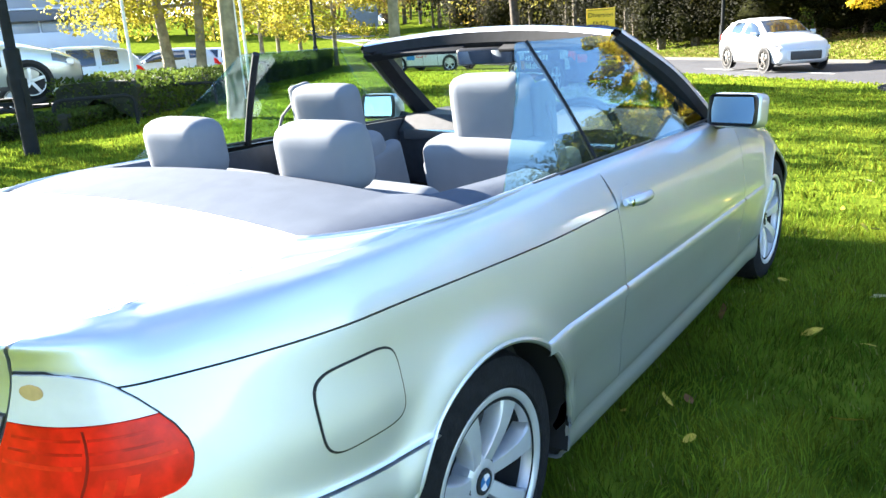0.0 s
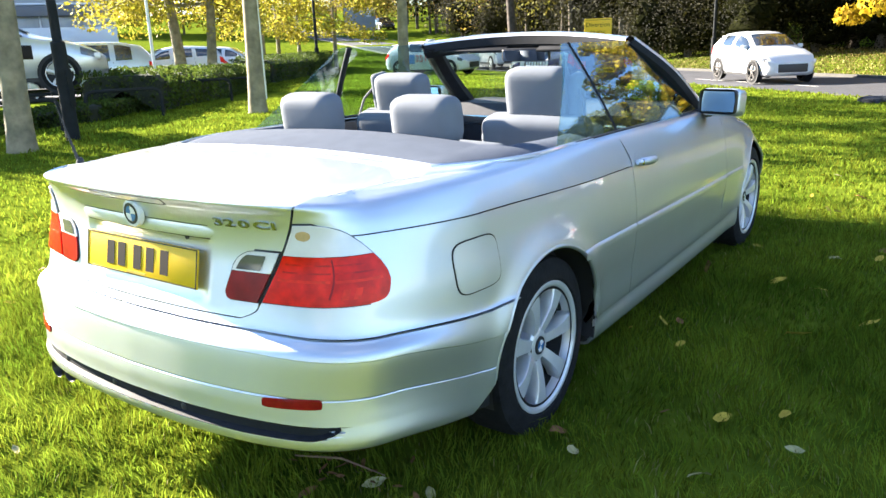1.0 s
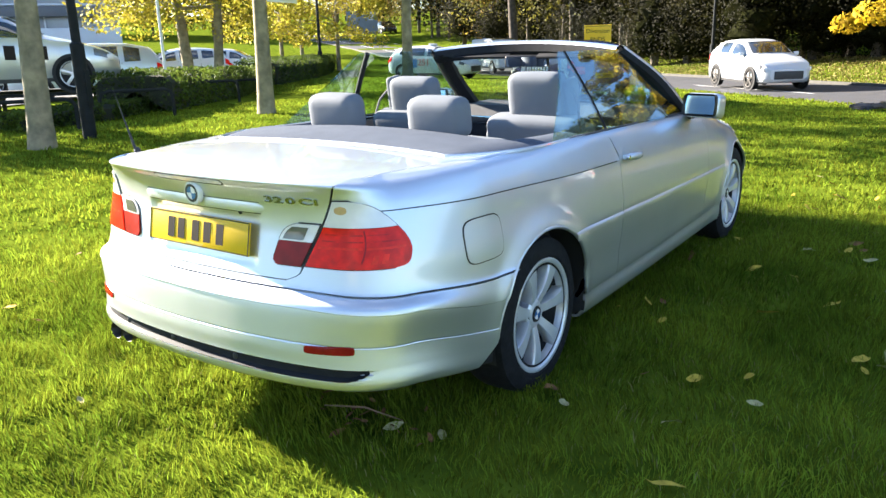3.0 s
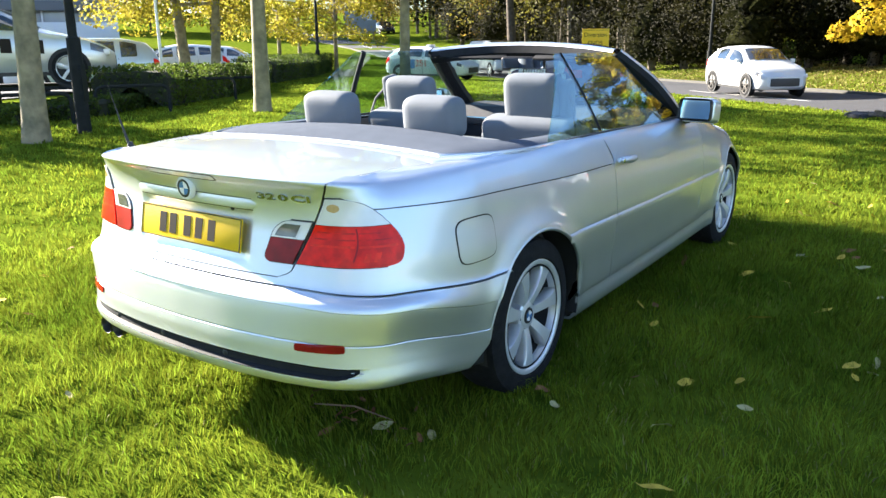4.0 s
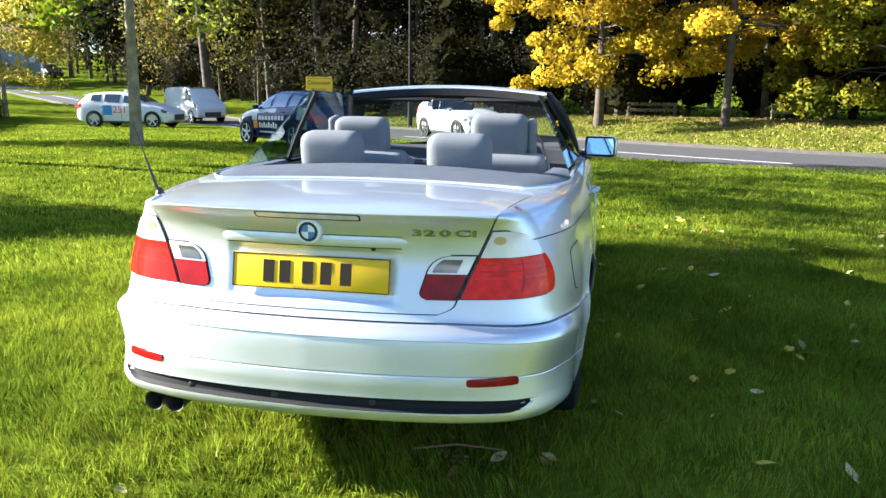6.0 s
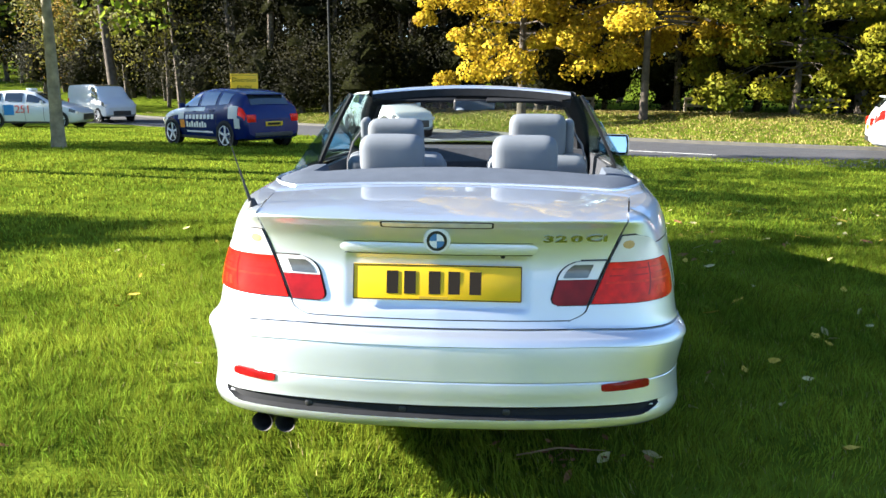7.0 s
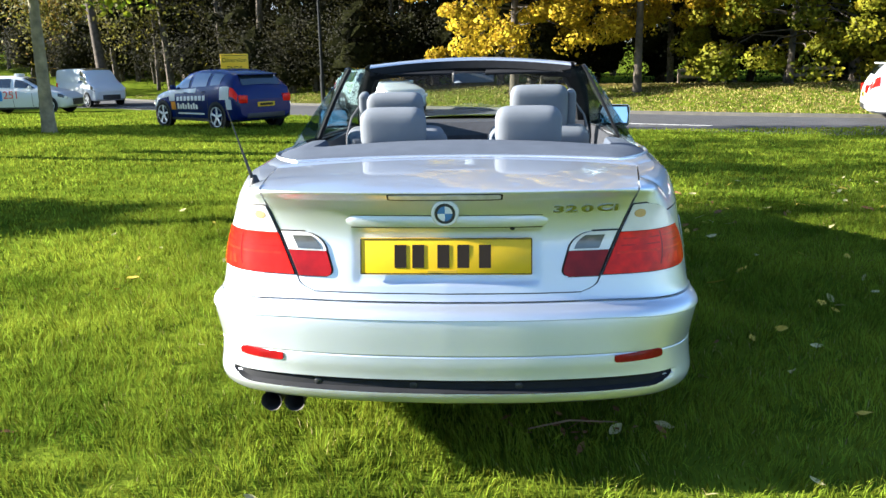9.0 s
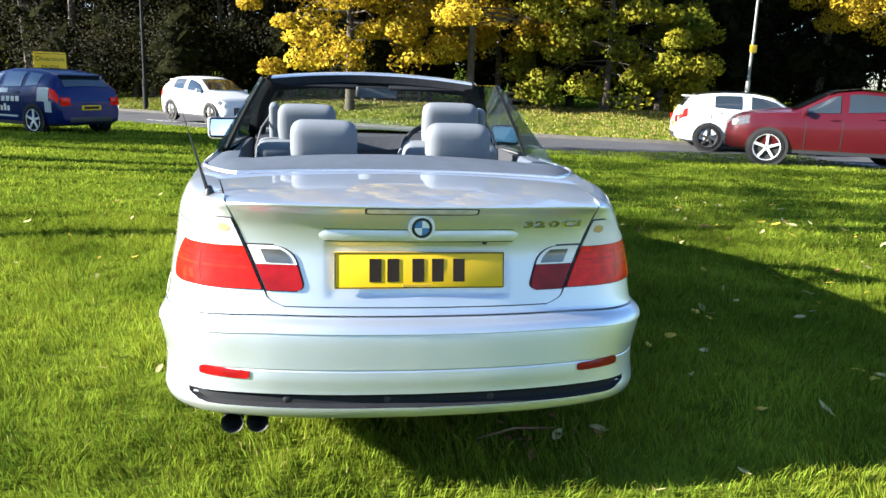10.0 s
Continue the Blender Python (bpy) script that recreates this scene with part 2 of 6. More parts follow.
SECT = {
    "rear": [(.10, .296), (.012, .301), (-.012, .326), (-.006, .392), (-.003, .446), (.009, .566), (.046, .606), (.060, .634), (.082, .72), (.098, .80), (.094, .87), (.074, .915), (.052, .945), (.10, .957)],
    "corner": [(.13, .286), (.046, .292), (.022, .318), (.028, .376), (.030, .432), (.010, .548), (.042, .590), (.054, .620), (.070, .70), (.090, .78), (.112, .852), (.130, .894), (.158, .927), (.205, .945)],
    "quarter": [(.12, .222), (.05, .226), (.038, .25), (.033, .305), (.026, .36), (.012, .470), (.020, .548), (.027, .572), (.036, .66), (.052, .75), (.064, .838), (.080, .890), (.102, .930), (.140, .946)],
    "door_rear": [(.12, .172), (.05, .176), (.028, .225), (.030, .275), (.022, .31), (.004, .53), (.004, .585), (.004, .608), (.010, .68), (.018, .745), (.030, .817), (.046, .872), (.070, .928), (.098, .944)],
    "door_front": [(.12, .176), (.05, .18), (.028, .23), (.030, .280), (.022, .315), (.004, .52), (.004, .573), (.004, .596), (.010, .66), (.018, .715), (.030, .775), (.048, .830), (.085, .896), (.13, .908)],
    "corner_front": [(.14, .18), (.05, .186), (.03, .24), (.02, .33), (.006, .40), (.0, .48), (.006, .53), (.012, .55), (.03, .59), (.05, .64), (.08, .69), (.12, .725), (.18, .75), (.25, .765)],
    "front": [(.15, .18), (.06, .186), (.04, .24), (.02, .33), (.0, .40), (.0, .48), (.02, .53), (.03, .55), (.05, .58), (.07, .62), (.10, .66), (.14, .69), (.20, .712), (.28, .73)],
}
SECT = {k: np.array(v) for k, v in SECT.items()}
STATIONS = [(0, "rear"), (u_at_x(0.45), "rear"), (u_at_y(-0.76), "corner"), (u_at_y(-0.36), "quarter"), (u_at_y(0.42), "door_rear"), (u_at_y(2.05), "door_front"), (u_at_y(3.08), "corner_front"), (U_END, "front")]
STU = np.array([s[0] for s in STATIONS])
ARCHES = ((0.0, 0.302), (2.725, 0.302))
ARCH_R = 0.350
_cache = {}
UB_FADE = 1.72
SLOT = 0.735
SILL_END = 3.95


def section(u):
    u = abs(u)
    key = round(u, 4)
    if key not in _cache:
        i = int(min(max(np.searchsorted(STU, u) - 1, 0), len(STU) - 2))
        w = (u - STU[i]) / (STU[i + 1] - STU[i])
        w = w * w * (3 - 2 * w) * 0.55 + w * 0.45
        _cache[key] = SECT[STATIONS[i][1]] * (1 - w) + SECT[STATIONS[i + 1][1]] * w
    return _cache[key]


def S(u, v, off=0.0):
    """The body's skin: u metres round the plan from the rear's middle (negative on the left), v along the section."""
    sg = -1 if u < 0 else 1
    a = abs(u)
    d, z = cr(section(a), v)
    x, y = np.interp(a, _len, _dense[:, 0]), np.interp(a, _len, _dense[:, 1])
    nx, ny = np.interp(a, _len, _nor[:, 0]), np.interp(a, _len, _nor[:, 1])
    for cy, cz in ARCHES:
        r = math.hypot(y - cy, z - cz)
        if r < 0.6:
            d -= 0.013 * math.exp(-((r - ARCH_R) / 0.055) ** 2) * (z > 0.2)
    if a < UB_FADE and v < 5.6:
        # bumper creases and the slot for the black insert
        k = 1 - smoothstep(UB_FADE - 0.25, UB_FADE, a)
        d += 0.0045 * k * (1 - smoothstep(4.955, 4.995, v)) * smoothstep(3.6, 4.6, v)
        d += 0.0022 * k * math.exp(-((v - 4.08) / 0.018) ** 2)
        e = 1 - smoothstep(SLOT - 0.10, SLOT, a)
        lo, hi = 2.82 - 0.52 * e ** 0.5, 2.82
        if e > 0:
            d += 0.016 * min(1, e * 4) * smoothstep(lo - 0.02, lo + 0.02, v) * (1 - smoothstep(hi - 0.02, hi + 0.02, v))
    elif v < 5 and UB_FADE < a < SILL_END:
        d += 0.007 * smoothstep(UB_FADE, UB_FADE + 0.15, a) * (1 - smoothstep(SILL_END - 0.1, SILL_END, a)) * math.exp(-((z - 0.392) / 0.024) ** 2)
    d -= off
    return Vector((sg * (x - nx * d), y - ny * d, z))


def v_at_z(u, z):
    lo, hi = 1.0, 13.0
    for _ in range(26):
        mid = (lo + hi) / 2
        if cr(section(u), mid)[1] < z:
            lo = mid
        else:
            hi = mid
    return (lo + hi) / 2


def skin_normal(u, v):
    e = 0.004
    n = (S(u + e, v) - S(u - e, v)).cross(S(u, v + 0.02) - S(u, v - 0.02))
    return n.normalized() if n.length else Vector((0, 0, 1))


def arch_v(u, v):
    """v raised to the wheel arch's edge where the section crosses it."""
    y = float(np.interp(abs(u), _len, _dense[:, 1]))
    for cy, cz in ARCHES:
        if abs(y - cy) < ARCH_R:
            return max(v, v_at_z(u, cz + math.sqrt(ARCH_R ** 2 - (y - cy) ** 2)))
    return v


def spread(u0, u1, n):
    """Stations from u0 to u1, closer together at the wheel arches' ends."""
    us = set(np.linspace(u0, u1, n))
    for cy, _ in ARCHES:
        for sgn in (1, -1):
            for a in np.linspace(0, math.pi, 33):
                for w in ((ARCH_R * math.cos(a)),):
                    uu = sgn * u_at_y_fine(cy + w)
                    if u0 < uu < u1:
                        us.add(uu)
    us = sorted(us)
    return [u for i, u in enumerate(us) if i == 0 or u - us[i - 1] > 1e-5]


def u_at_y_fine(y):
    k = slice(200, 1400)
    return float(np.interp(y, _dense[k, 1], _len[k]))


def panel(us, vlo, vhi, nv, off=0.0, slant=None, lip=0.012, slant_v=None):
    """A panel of the skin with its edges turned in. us: stations; vlo, vhi: v by u; slant(u, t): a shift of u at height t."""
    rows = []
    for u in us:
        a, b = vlo(u), vhi(u)
        col = []
        for j in range(nv + 1):
            t = j / nv
            uu = u + (slant(u, t) if slant else 0)
            if slant:
                a, b = vlo(uu), vhi(uu)
            v = a + (b - a) * t
            col.append((uu + (slant_v(u, v) if slant_v else 0), v))
        rows.append(col)
    bm = bmesh.new()
    vs = [[bm.verts.new(S(u, v, off)) for u, v in col] for col in rows]
    for i in range(len(rows) - 1):
        for j in range(nv):
            q = [vs[i][j], vs[i + 1][j], vs[i + 1][j + 1], vs[i][j + 1]]
            bm.faces.new(q)
    if lip:
        nr, nc = len(rows), nv + 1
        loop = [(i, 0) for i in range(nr)] + [(nr - 1, j) for j in range(1, nc)] + [(i, nc - 1) for i in range(nr - 2, -1, -1)] + [(0, j) for j in range(nc - 2, 0, -1)]
        low = [bm.verts.new(Vector(vs[i][j].co) - lip * skin_normal(*rows[i][j]) * (1 if rows[i][j][0] >= 0 else 1)) for i, j in loop]
        for k in range(len(loop)):
            a, b = loop[k], loop[(k + 1) % len(loop)]
            bm.faces.new((vs[b[0]][b[1]], vs[a[0]][a[1]], low[k], low[(k + 1) % len(loop)]))
    bmesh.ops.remove_doubles(bm, verts=bm.verts, dist=1e-5)
    me = bpy.data.meshes.new("panel")
    bm.to_mesh(me)
    bm.free()
    return me


def rounded(u0, u1, z0, z1, n=28, nv=8, off=0.003, lip=0.006, power=5.0, z_left=None, z_right=None, mid=None):
    """A patch of the skin with rounded corners between two u and two z."""
    us = [(u0 + u1) / 2 - (u1 - u0) / 2 * math.cos(math.pi * i / n) for i in range(n + 1)]

    def half(u):
        s = min(1.0, abs(2 * (u - u0) / (u1 - u0) - 1))
        return max(1e-3, (1 - s ** power)) ** (1 / power)

    def ends(u, sg):
        c, h = (z0 + z1) / 2, (z1 - z0) / 2
        return v_at_z(u, c + sg * h * half(u))

    return panel(us, lambda u: ends(u, -1), lambda u: ends(u, 1), nv, off=off, lip=lip)


car = thing("convertible_car", "silver metallic two-door convertible with its roof down, parked on grass", "car")
PART = lambda name, me, material, label="": part(name, me, material, car, label)
UB = u_at_y_fine(-0.225)


def both(fn):
    for sg in (1, -1):
        fn(sg)


# dark inner shell seen in the gaps
for sg, lo, hi in ((1, 0, U_END), (-1, -U_END, 0)):
    PART("inner_shell", panel(spread(lo, hi, 120), lambda u: min(arch_v(u, 0.2), 11.0), lambda u: 11.4 if abs(u) < u_at_y_fine(-0.25) else 12.9, 26, off=-0.016, lip=0), GAP, "dark gaps behind the panels")

seam_lo, seam_hi = 6.0, 6.24


def cut_x(z):
    """The line between boot lid and wing on the rear face, rounded at its foot."""
    if z >= 0.668:
        return 0.460 + 0.437 * (z - 0.668)
    return 0.460 - 0.055 * min(1.0, (0.668 - z) / 0.034) ** 2


@functools.lru_cache(maxsize=None)
def cut_u(v, gap):
    u = u_at_x(0.5)
    for _ in range(8):
        p = S(u, v)
        u += cut_x(p.z) + gap - p.x
    return u


@functools.lru_cache(maxsize=None)
def u_on(x, z):
    """The station at which the skin has a given x and z."""
    u = u_at_x(x)
    for _ in range(8):
        u += x - S(u, v_at_z(u, z)).x
    return u


def zpatch(zs, left, right, n, off, lip=0.010, sg=1):
    """A patch of the skin in level rows, between two edges given as stations by height."""
    rows = []
    for z in zs:
        a, b = left(z), right(z)
        rows.append([(sg * (a + (b - a) * i / n), v_at_z(a + (b - a) * i / n, z)) for i in range(n + 1)])
    top = [[S(u, v, off) for u, v in r] for r in rows]
    nr, nc = len(rows), n + 1
    verts = [p for r in top for p in r]
    faces = [(i * nc + j, i * nc + j + 1, (i + 1) * nc + j + 1, (i + 1) * nc + j) for i in range(nr - 1) for j in range(n)]
    loop = [(0, j) for j in range(nc)] + [(i, nc - 1) for i in range(1, nr)] + [(nr - 1, j) for j in range(nc - 2, -1, -1)] + [(i, 0) for i in range(nr - 2, 0, -1)]
    base0 = len(verts)
    verts += [S(rows[i][j][0], rows[i][j][1], off - lip) for i, j in loop]
    m = len(loop)
    for k in range(m):
        p, q = loop[k], loop[(k + 1) % m]
        faces.append((q[0] * nc + q[1], p[0] * nc + p[1], base0 + k, base0 + (k + 1) % m))
    if sg < 0:
        faces = [f[::-1] for f in faces]
    return raw(verts, faces)


def bumper_mesh():
    vs = sorted(set([0.4, 0.7, 1.0, 1.3, 1.6, 1.8, 1.95] + list(np.linspace(2.04, 2.90, 36)) + [3.0, 3.1, 3.3, 3.5, 3.7, 3.9] + list(np.linspace(4.0, 4.16, 12)) + [4.3, 4.5, 4.7, 4.85, 4.92] + list(np.linspace(4.95, 5.01, 8)) + list(np.linspace(5.06, 6.0, 14))))
    us = spread(-UB, UB, 120)
    rows = []
    for u in us:
        y = float(np.interp(abs(u), _len, _dense[:, 1]))
        lo = arch_v(u, 0.4)
        if -0.56 < y <= -ARCH_R + 0.002:
            lo = max(lo, v_at_z(u, 0.310 - 0.78 * (-ARCH_R - y)))
        lo = min(lo, seam_lo - 0.02)
        rows.append([S(u, max(v, lo)) for v in vs] + [S(u, seam_lo, -0.014)])
    bm = bmesh.new()
    g = [[bm.verts.new(p) for p in r] for r in rows]
    for i in range(len(g) - 1):
        for j in range(len(g[0]) - 1):
            bm.faces.new((g[i][j], g[i + 1][j], g[i + 1][j + 1], g[i][j + 1]))
    for r in (g[0], g[-1]):
        edge = [bm.verts.new(p.co + Vector((-0.014 if p.co.x > 0 else 0.014, 0, 0))) for p in r]
        for j in range(len(r) - 1):
            bm.faces.new((r[j], r[j + 1], edge[j + 1], edge[j]))
    bmesh.ops.remove_doubles(bm, verts=bm.verts, dist=1e-5)
    me = bpy.data.meshes.new("bumper")
    bm.to_mesh(me)
    bm.free()
    return me


part("rear_bumper", bumper_mesh(), SILVER, car)
ur = cut_u(7.0, 0.0)
PART("rear_panel", panel(list(np.linspace(-ur - 0.012, ur + 0.012, 40)), lambda u: seam_hi, lambda u: 6.97, 3, off=-0.0004, lip=0.008), SILVER)
fb0 = u_at_y_fine(2.725 + 0.30)
both(lambda sg: PART("front_bumper", panel(spread(fb0, U_END, 40) if sg > 0 else spread(-U_END, -fb0, 40), lambda u: min(arch_v(u, 0.4), 6.9), lambda u: 7.0, 14), SILVER))


# quarter panels: a lower one below the crease and an upper one above it
def quarter(sg):
    u0, u1 = u_at_x(0.46), u_at_y_fine(0.705)
    us = spread(u0, u1, 80)
    top = 10.0

    def low(u):
        y = float(np.interp(abs(u), _len, _dense[:, 1]))
        return arch_v(u, 3.5) if y > 0 else max(arch_v(u, seam_hi), seam_hi)

    def lean(u, v):
        k = 1 - smoothstep(u0, u0 + 0.22, abs(u))
        f = smoothstep(u1 - 0.25, u1, abs(u)) * max(0, v - top) / 3
        return (k * (cut_u(round(v, 4), 0.003 if v > 6.98 else 0.0) - u0) - 0.07 * f if k > 0 or f > 0 else 0.0) * (1 if u > 0 else -1)

    if sg < 0:
        us = [-u for u in us][::-1]
    PART("rear_wing", panel(us, low, lambda u: top - 0.03, 34, slant_v=lean, lip=0.010), SILVER)
    PART("rear_shoulder", panel(us, lambda u: top + 0.03, lambda u: 13.0, 18, slant_v=lean, lip=0.010), SILVER)


both(quarter)


def door(sg):
    u0, u1 = u_at_y_fine(0.709), u_at_y_fine(2.03)
    us = spread(u0, u1, 50)

    def lean(u, t):
        f = 1 - smoothstep(u0, u0 + 0.25, abs(u))
        return -0.07 * smoothstep(0.7, 1, t) * f * (1 if u > 0 else -1)

    if sg < 0:
        us = [-u for u in us][::-1]
    d = PART("door", panel(us, lambda u: 3.50, lambda u: 13.0, 40, slant=lean), SILVER)
    uh0, uh1 = u_at_y_fine(0.735), u_at_y_fine(0.93)
    # pull handle over a shallow cup
    hu = [uh0 + (uh1 - uh0) * i / 14 for i in range(15)]
    pts = [S(sg * u, v_at_z(u, 0.822 - 0.01 * i / 14), 0.006 + 0.024 * math.sin(math.pi * min(1, max(0, (i + 0.6) / 15))) ** 0.6) for i, u in enumerate(hu)]
    h = part("door_handle", tube(pts, [0.010 + 0.007 * math.sin(math.pi * i / 14) ** 0.5 for i in range(15)], 10), SILVER, d)
    lk = S(sg * (uh0 + 0.012), v_at_z(uh0, 0.822), 0.022)
    part("lock", lathe([(0, 0.012), (sg * 0.012, 0.012), (sg * 0.014, 0.009), (sg * 0.014, 0.0)], "x", 16), CHROME, d).location = lk
    if sg > 0:
        part("handle_cup", rounded(uh0 + 0.01, uh1 - 0.045, 0.795, 0.862, n=16, nv=6, off=0.0015, lip=0.003, power=2.5), SILVER, d)


both(door)


def fender(sg):
    u0, u1 = u_at_y_fine(2.034), u_at_y_fine(3.2)
    us = spread(u0, u1, 50)
    if sg < 0:
        us = [-u for u in us][::-1]

    def low(u):
        y = float(np.interp(abs(u), _len, _dense[:, 1]))
        return arch_v(u, 3.5) if y < 2.725 else max(arch_v(u, 7.1), 7.1)

    PART("front_wing", panel(us, low, lambda u: 13.0, 24), SILVER)
    s0, s1 = u_at_y_fine(0.353), u_at_y_fine(2.374)
    us = spread(s0, s1, 40)
    if sg < 0:
        us = [-u for u in us][::-1]
    PART("sill", panel(us, lambda u: max(0.3, min(arch_v(u, 0.3), 2.9)), lambda u: 3.22, 10), SILVER)
    # rubbing strip in two lengths
    for ya, yb in ((0.205, 0.700), (0.712, 2.02), (2.04, 2.36)):
        us = [u_at_y_fine(ya) + (u_at_y_fine(yb) - u_at_y_fine(ya)) * i / 20 for i in range(21)]
        rows = []
        for u in us:
            zc = 0.575 - 0.018 * (float(np.interp(u, _len, _dense[:, 1])) - 0.2)
            rows.append([S(sg * u, v_at_z(u, zc + dz), o) for dz, o in ((-0.019, -0.001), (-0.017, 0.005), (0.006, 0.0075), (0.015, 0.005), (0.019, -0.001))])
        me = grid_mesh(rows)
        PART("rubbing_strip", me, SILVER, "raised body-coloured rubbing strip")


both(fender)


# boot lid: rear face and deck in one sheet
def deck_z(x, y):
    t = (y + 0.96) / 0.66
    return 0.946 + 0.020 * t - 0.017 * (abs(x) / 0.62) ** 2.2 + 0.006 * math.sin(math.pi * min(1, max(0, t)))


def boot_front(x):
    return -0.358 - 0.062 * (abs(x) / 0.65) ** 2


def deck_pt(s, t):
    """A point of the boot's top: s across from -1 to 1, t from the lip to the front edge."""
    p = S(s * cut_u(12.0, -0.003), 12.0)
    x = p.x + (s * 0.647 - p.x) * t
    yf = boot_front(s * 0.647)
    y = p.y + (yf - p.y) * t
    zf = deck_z(s * 0.647, yf)
    return Vector((x, y, p.z + (zf - p.z) * t + 0.007 * math.sin(math.pi * t ** 0.8)))


rows = []
NB = 96
for i in range(NB + 1):
    s = -1 + 2 * i / NB
    col = []
    for j in range(45):
        t = (j / 44) ** 1.3
        v = 7.03 + (12.0 - 7.03) * t
        p = S(s * cut_u(round(v, 4), -0.003), v)
        p.y += 0.006 * (1 - smoothstep(0.262, 0.290, abs(p.x))) * smoothstep(0.655, 0.672, p.z) * (1 - smoothstep(0.818, 0.832, p.z))
        col.append(p)
    col += [deck_pt(s, (j / 20) ** 1.3) for j in range(1, 21)]
    rows.append(col)
boot = part("boot_lid", slab([[tuple(p) for p in c] for c in rows], 0.010), SILVER, car)

# deck surround from the wings' tops to the boot lid, the silver band and the soft cover
def cover_edge(a):
    """The soft cover's outer edge on the right, a from 0 at the middle to 1 at its front end."""
    if a < 0.60:
        return 0.60 * a / 0.60, -0.256 - 0.052 * (a / 0.60) ** 2, 0.0
    w = (a - 0.60) / 0.40
    return 0.60 + 0.165 * math.sin(math.pi / 2 * min(1, w * 1.7)), -0.308 + 0.795 * w ** 1.3, w


def droop(a):
    """How far the soft cover and its trim sink towards their sides."""
    return 0.009 * min(1.0, a / 0.60) ** 2 + 0.011 * smoothstep(0.60, 1.0, a)


def ring(y):
    """The inner edge of the wing's top beside and before the boot lid: x and z by y."""
    e0, e1 = deck_pt(1, 0), deck_pt(1, 1)
    if y < e1.y:
        e = deck_pt(1, max(0.0, (y - e0.y) / (e1.y - e0.y)))
        return e.x + 0.0045, e.z - 0.0005
    q = S(u_at_y_fine(-0.262), 13.0)
    k = smoothstep(e1.y, -0.262, y)
    return e1.x + 0.0045 + (q.x - e1.x - 0.0045) * k, e1.z + (q.z - e1.z) * k


for sg in (1, -1):
    ua, ub = cut_u(13.0, 0.003), u_at_y_fine(-0.262)
    rows = []
    for i in range(61):
        u = ua + (ub - ua) * i / 60
        p = S(u, 13.0)
        xi, zi = ring(p.y)
        xi = min(xi, p.x - 0.0005)
        rows.append([(sg * (p.x + (xi - p.x) * t), p.y, p.z + (zi - p.z) * (1.2 * t - 0.2 * t * t)) for t in np.linspace(0, 1, 8)] + [(sg * xi, p.y, zi - 0.012)])
    PART("rear_shoulder_top", grid_mesh(rows if sg > 0 else [r[::-1] for r in rows]), SILVER)
rows = []
for i in range(121):
    s = -1 + 2 * i / 120
    ex, ey, w = cover_edge(abs(s))
    if w == 0:
        ox = ex * 1.0858
        oy = boot_front(ox) + 0.0045
        oz = deck_z(ox, oy) - 0.0005
    else:
        oy = ey - 0.1115 * (1 - smoothstep(0, 0.42, w))
        if oy < -0.262:
            ox, oz = ring(oy)
        else:
            q = S(u_at_y_fine(oy), 13.0)
            ox, oz = q.x, q.z
    ez = 0.960 - droop(abs(s))
    sg = -1 if s < 0 else 1
    col = [(sg * ox, oy, oz - 0.014)]
    for t in np.linspace(0, 1, 9):
        ridge = 0.006 * math.sin(math.pi * t) ** 0.7 + 0.005 * math.exp(-((t - 0.93) / 0.05) ** 2)
        col.append((sg * (ox + (ex - ox) * t), oy + (ey - oy) * t, oz + (ez - oz) * t + ridge))
    rows.append(col)
PART("deck_band", grid_mesh(rows), SILVER, "silver band between boot lid and soft cover")

# soft cover behind the rear seats
rows = []
for i in range(121):
    s = -1 + 2 * i / 120
    a = abs(s)
    x, y, w = cover_edge(a)
    inn = (x * 0.93, 0.10) if w == 0 else (0.558 + 0.085 * w, max(0.10, y + 0.01))
    sg = -1 if s < 0 else 1
    edge_z = 0.958 - droop(a)
    lift = 0.040 - 0.014 * min(1.0, a / 0.6) ** 2 - 0.008 * smoothstep(0.70, 1.0, a)
    col = [(sg * x, y, edge_z - 0.03)]
    for j in range(17):
        t = j / 16
        px, py = x + (inn[0] - x) * t, y + (inn[1] - y) * t
        rise = lift * math.sin(math.pi / 2 * min(1.0, t / 0.62)) ** 0.75
        col.append((sg * px, py, edge_z + rise - 0.06 * smoothstep(0.80, 1.0, t) ** 1.5))
    col.append((sg * inn[0], inn[1], 0.70))
    rows.append(col)
PART("soft_cover", grid_mesh(rows), VINYL, "blue-grey soft hood cover behind the seats")


# bright trim along the soft cover's edge
trim = []
for i in range(81):
    s = -1 + 2 * i / 80
    x, y, w = cover_edge(abs(s))
    trim.append((math.copysign(x, s), y, 0.9635 - droop(abs(s))))
PART("cover_trim", tube(trim, 0.0075, 8), SILVER, "bright trim along the soft cover")

# lamps, reflectors, flap and the rear's small parts
OUT_Z = [0.684, 0.687, 0.692, 0.700, 0.715, 0.735, 0.758, 0.785, 0.810, 0.835, 0.858, 0.872, 0.882, 0.889]
OUT_F = [0.80, 0.89, 0.935, 0.965, 0.985, 1.0, 0.99, 0.95, 0.885, 0.80, 0.70, 0.61, 0.50, 0.36]


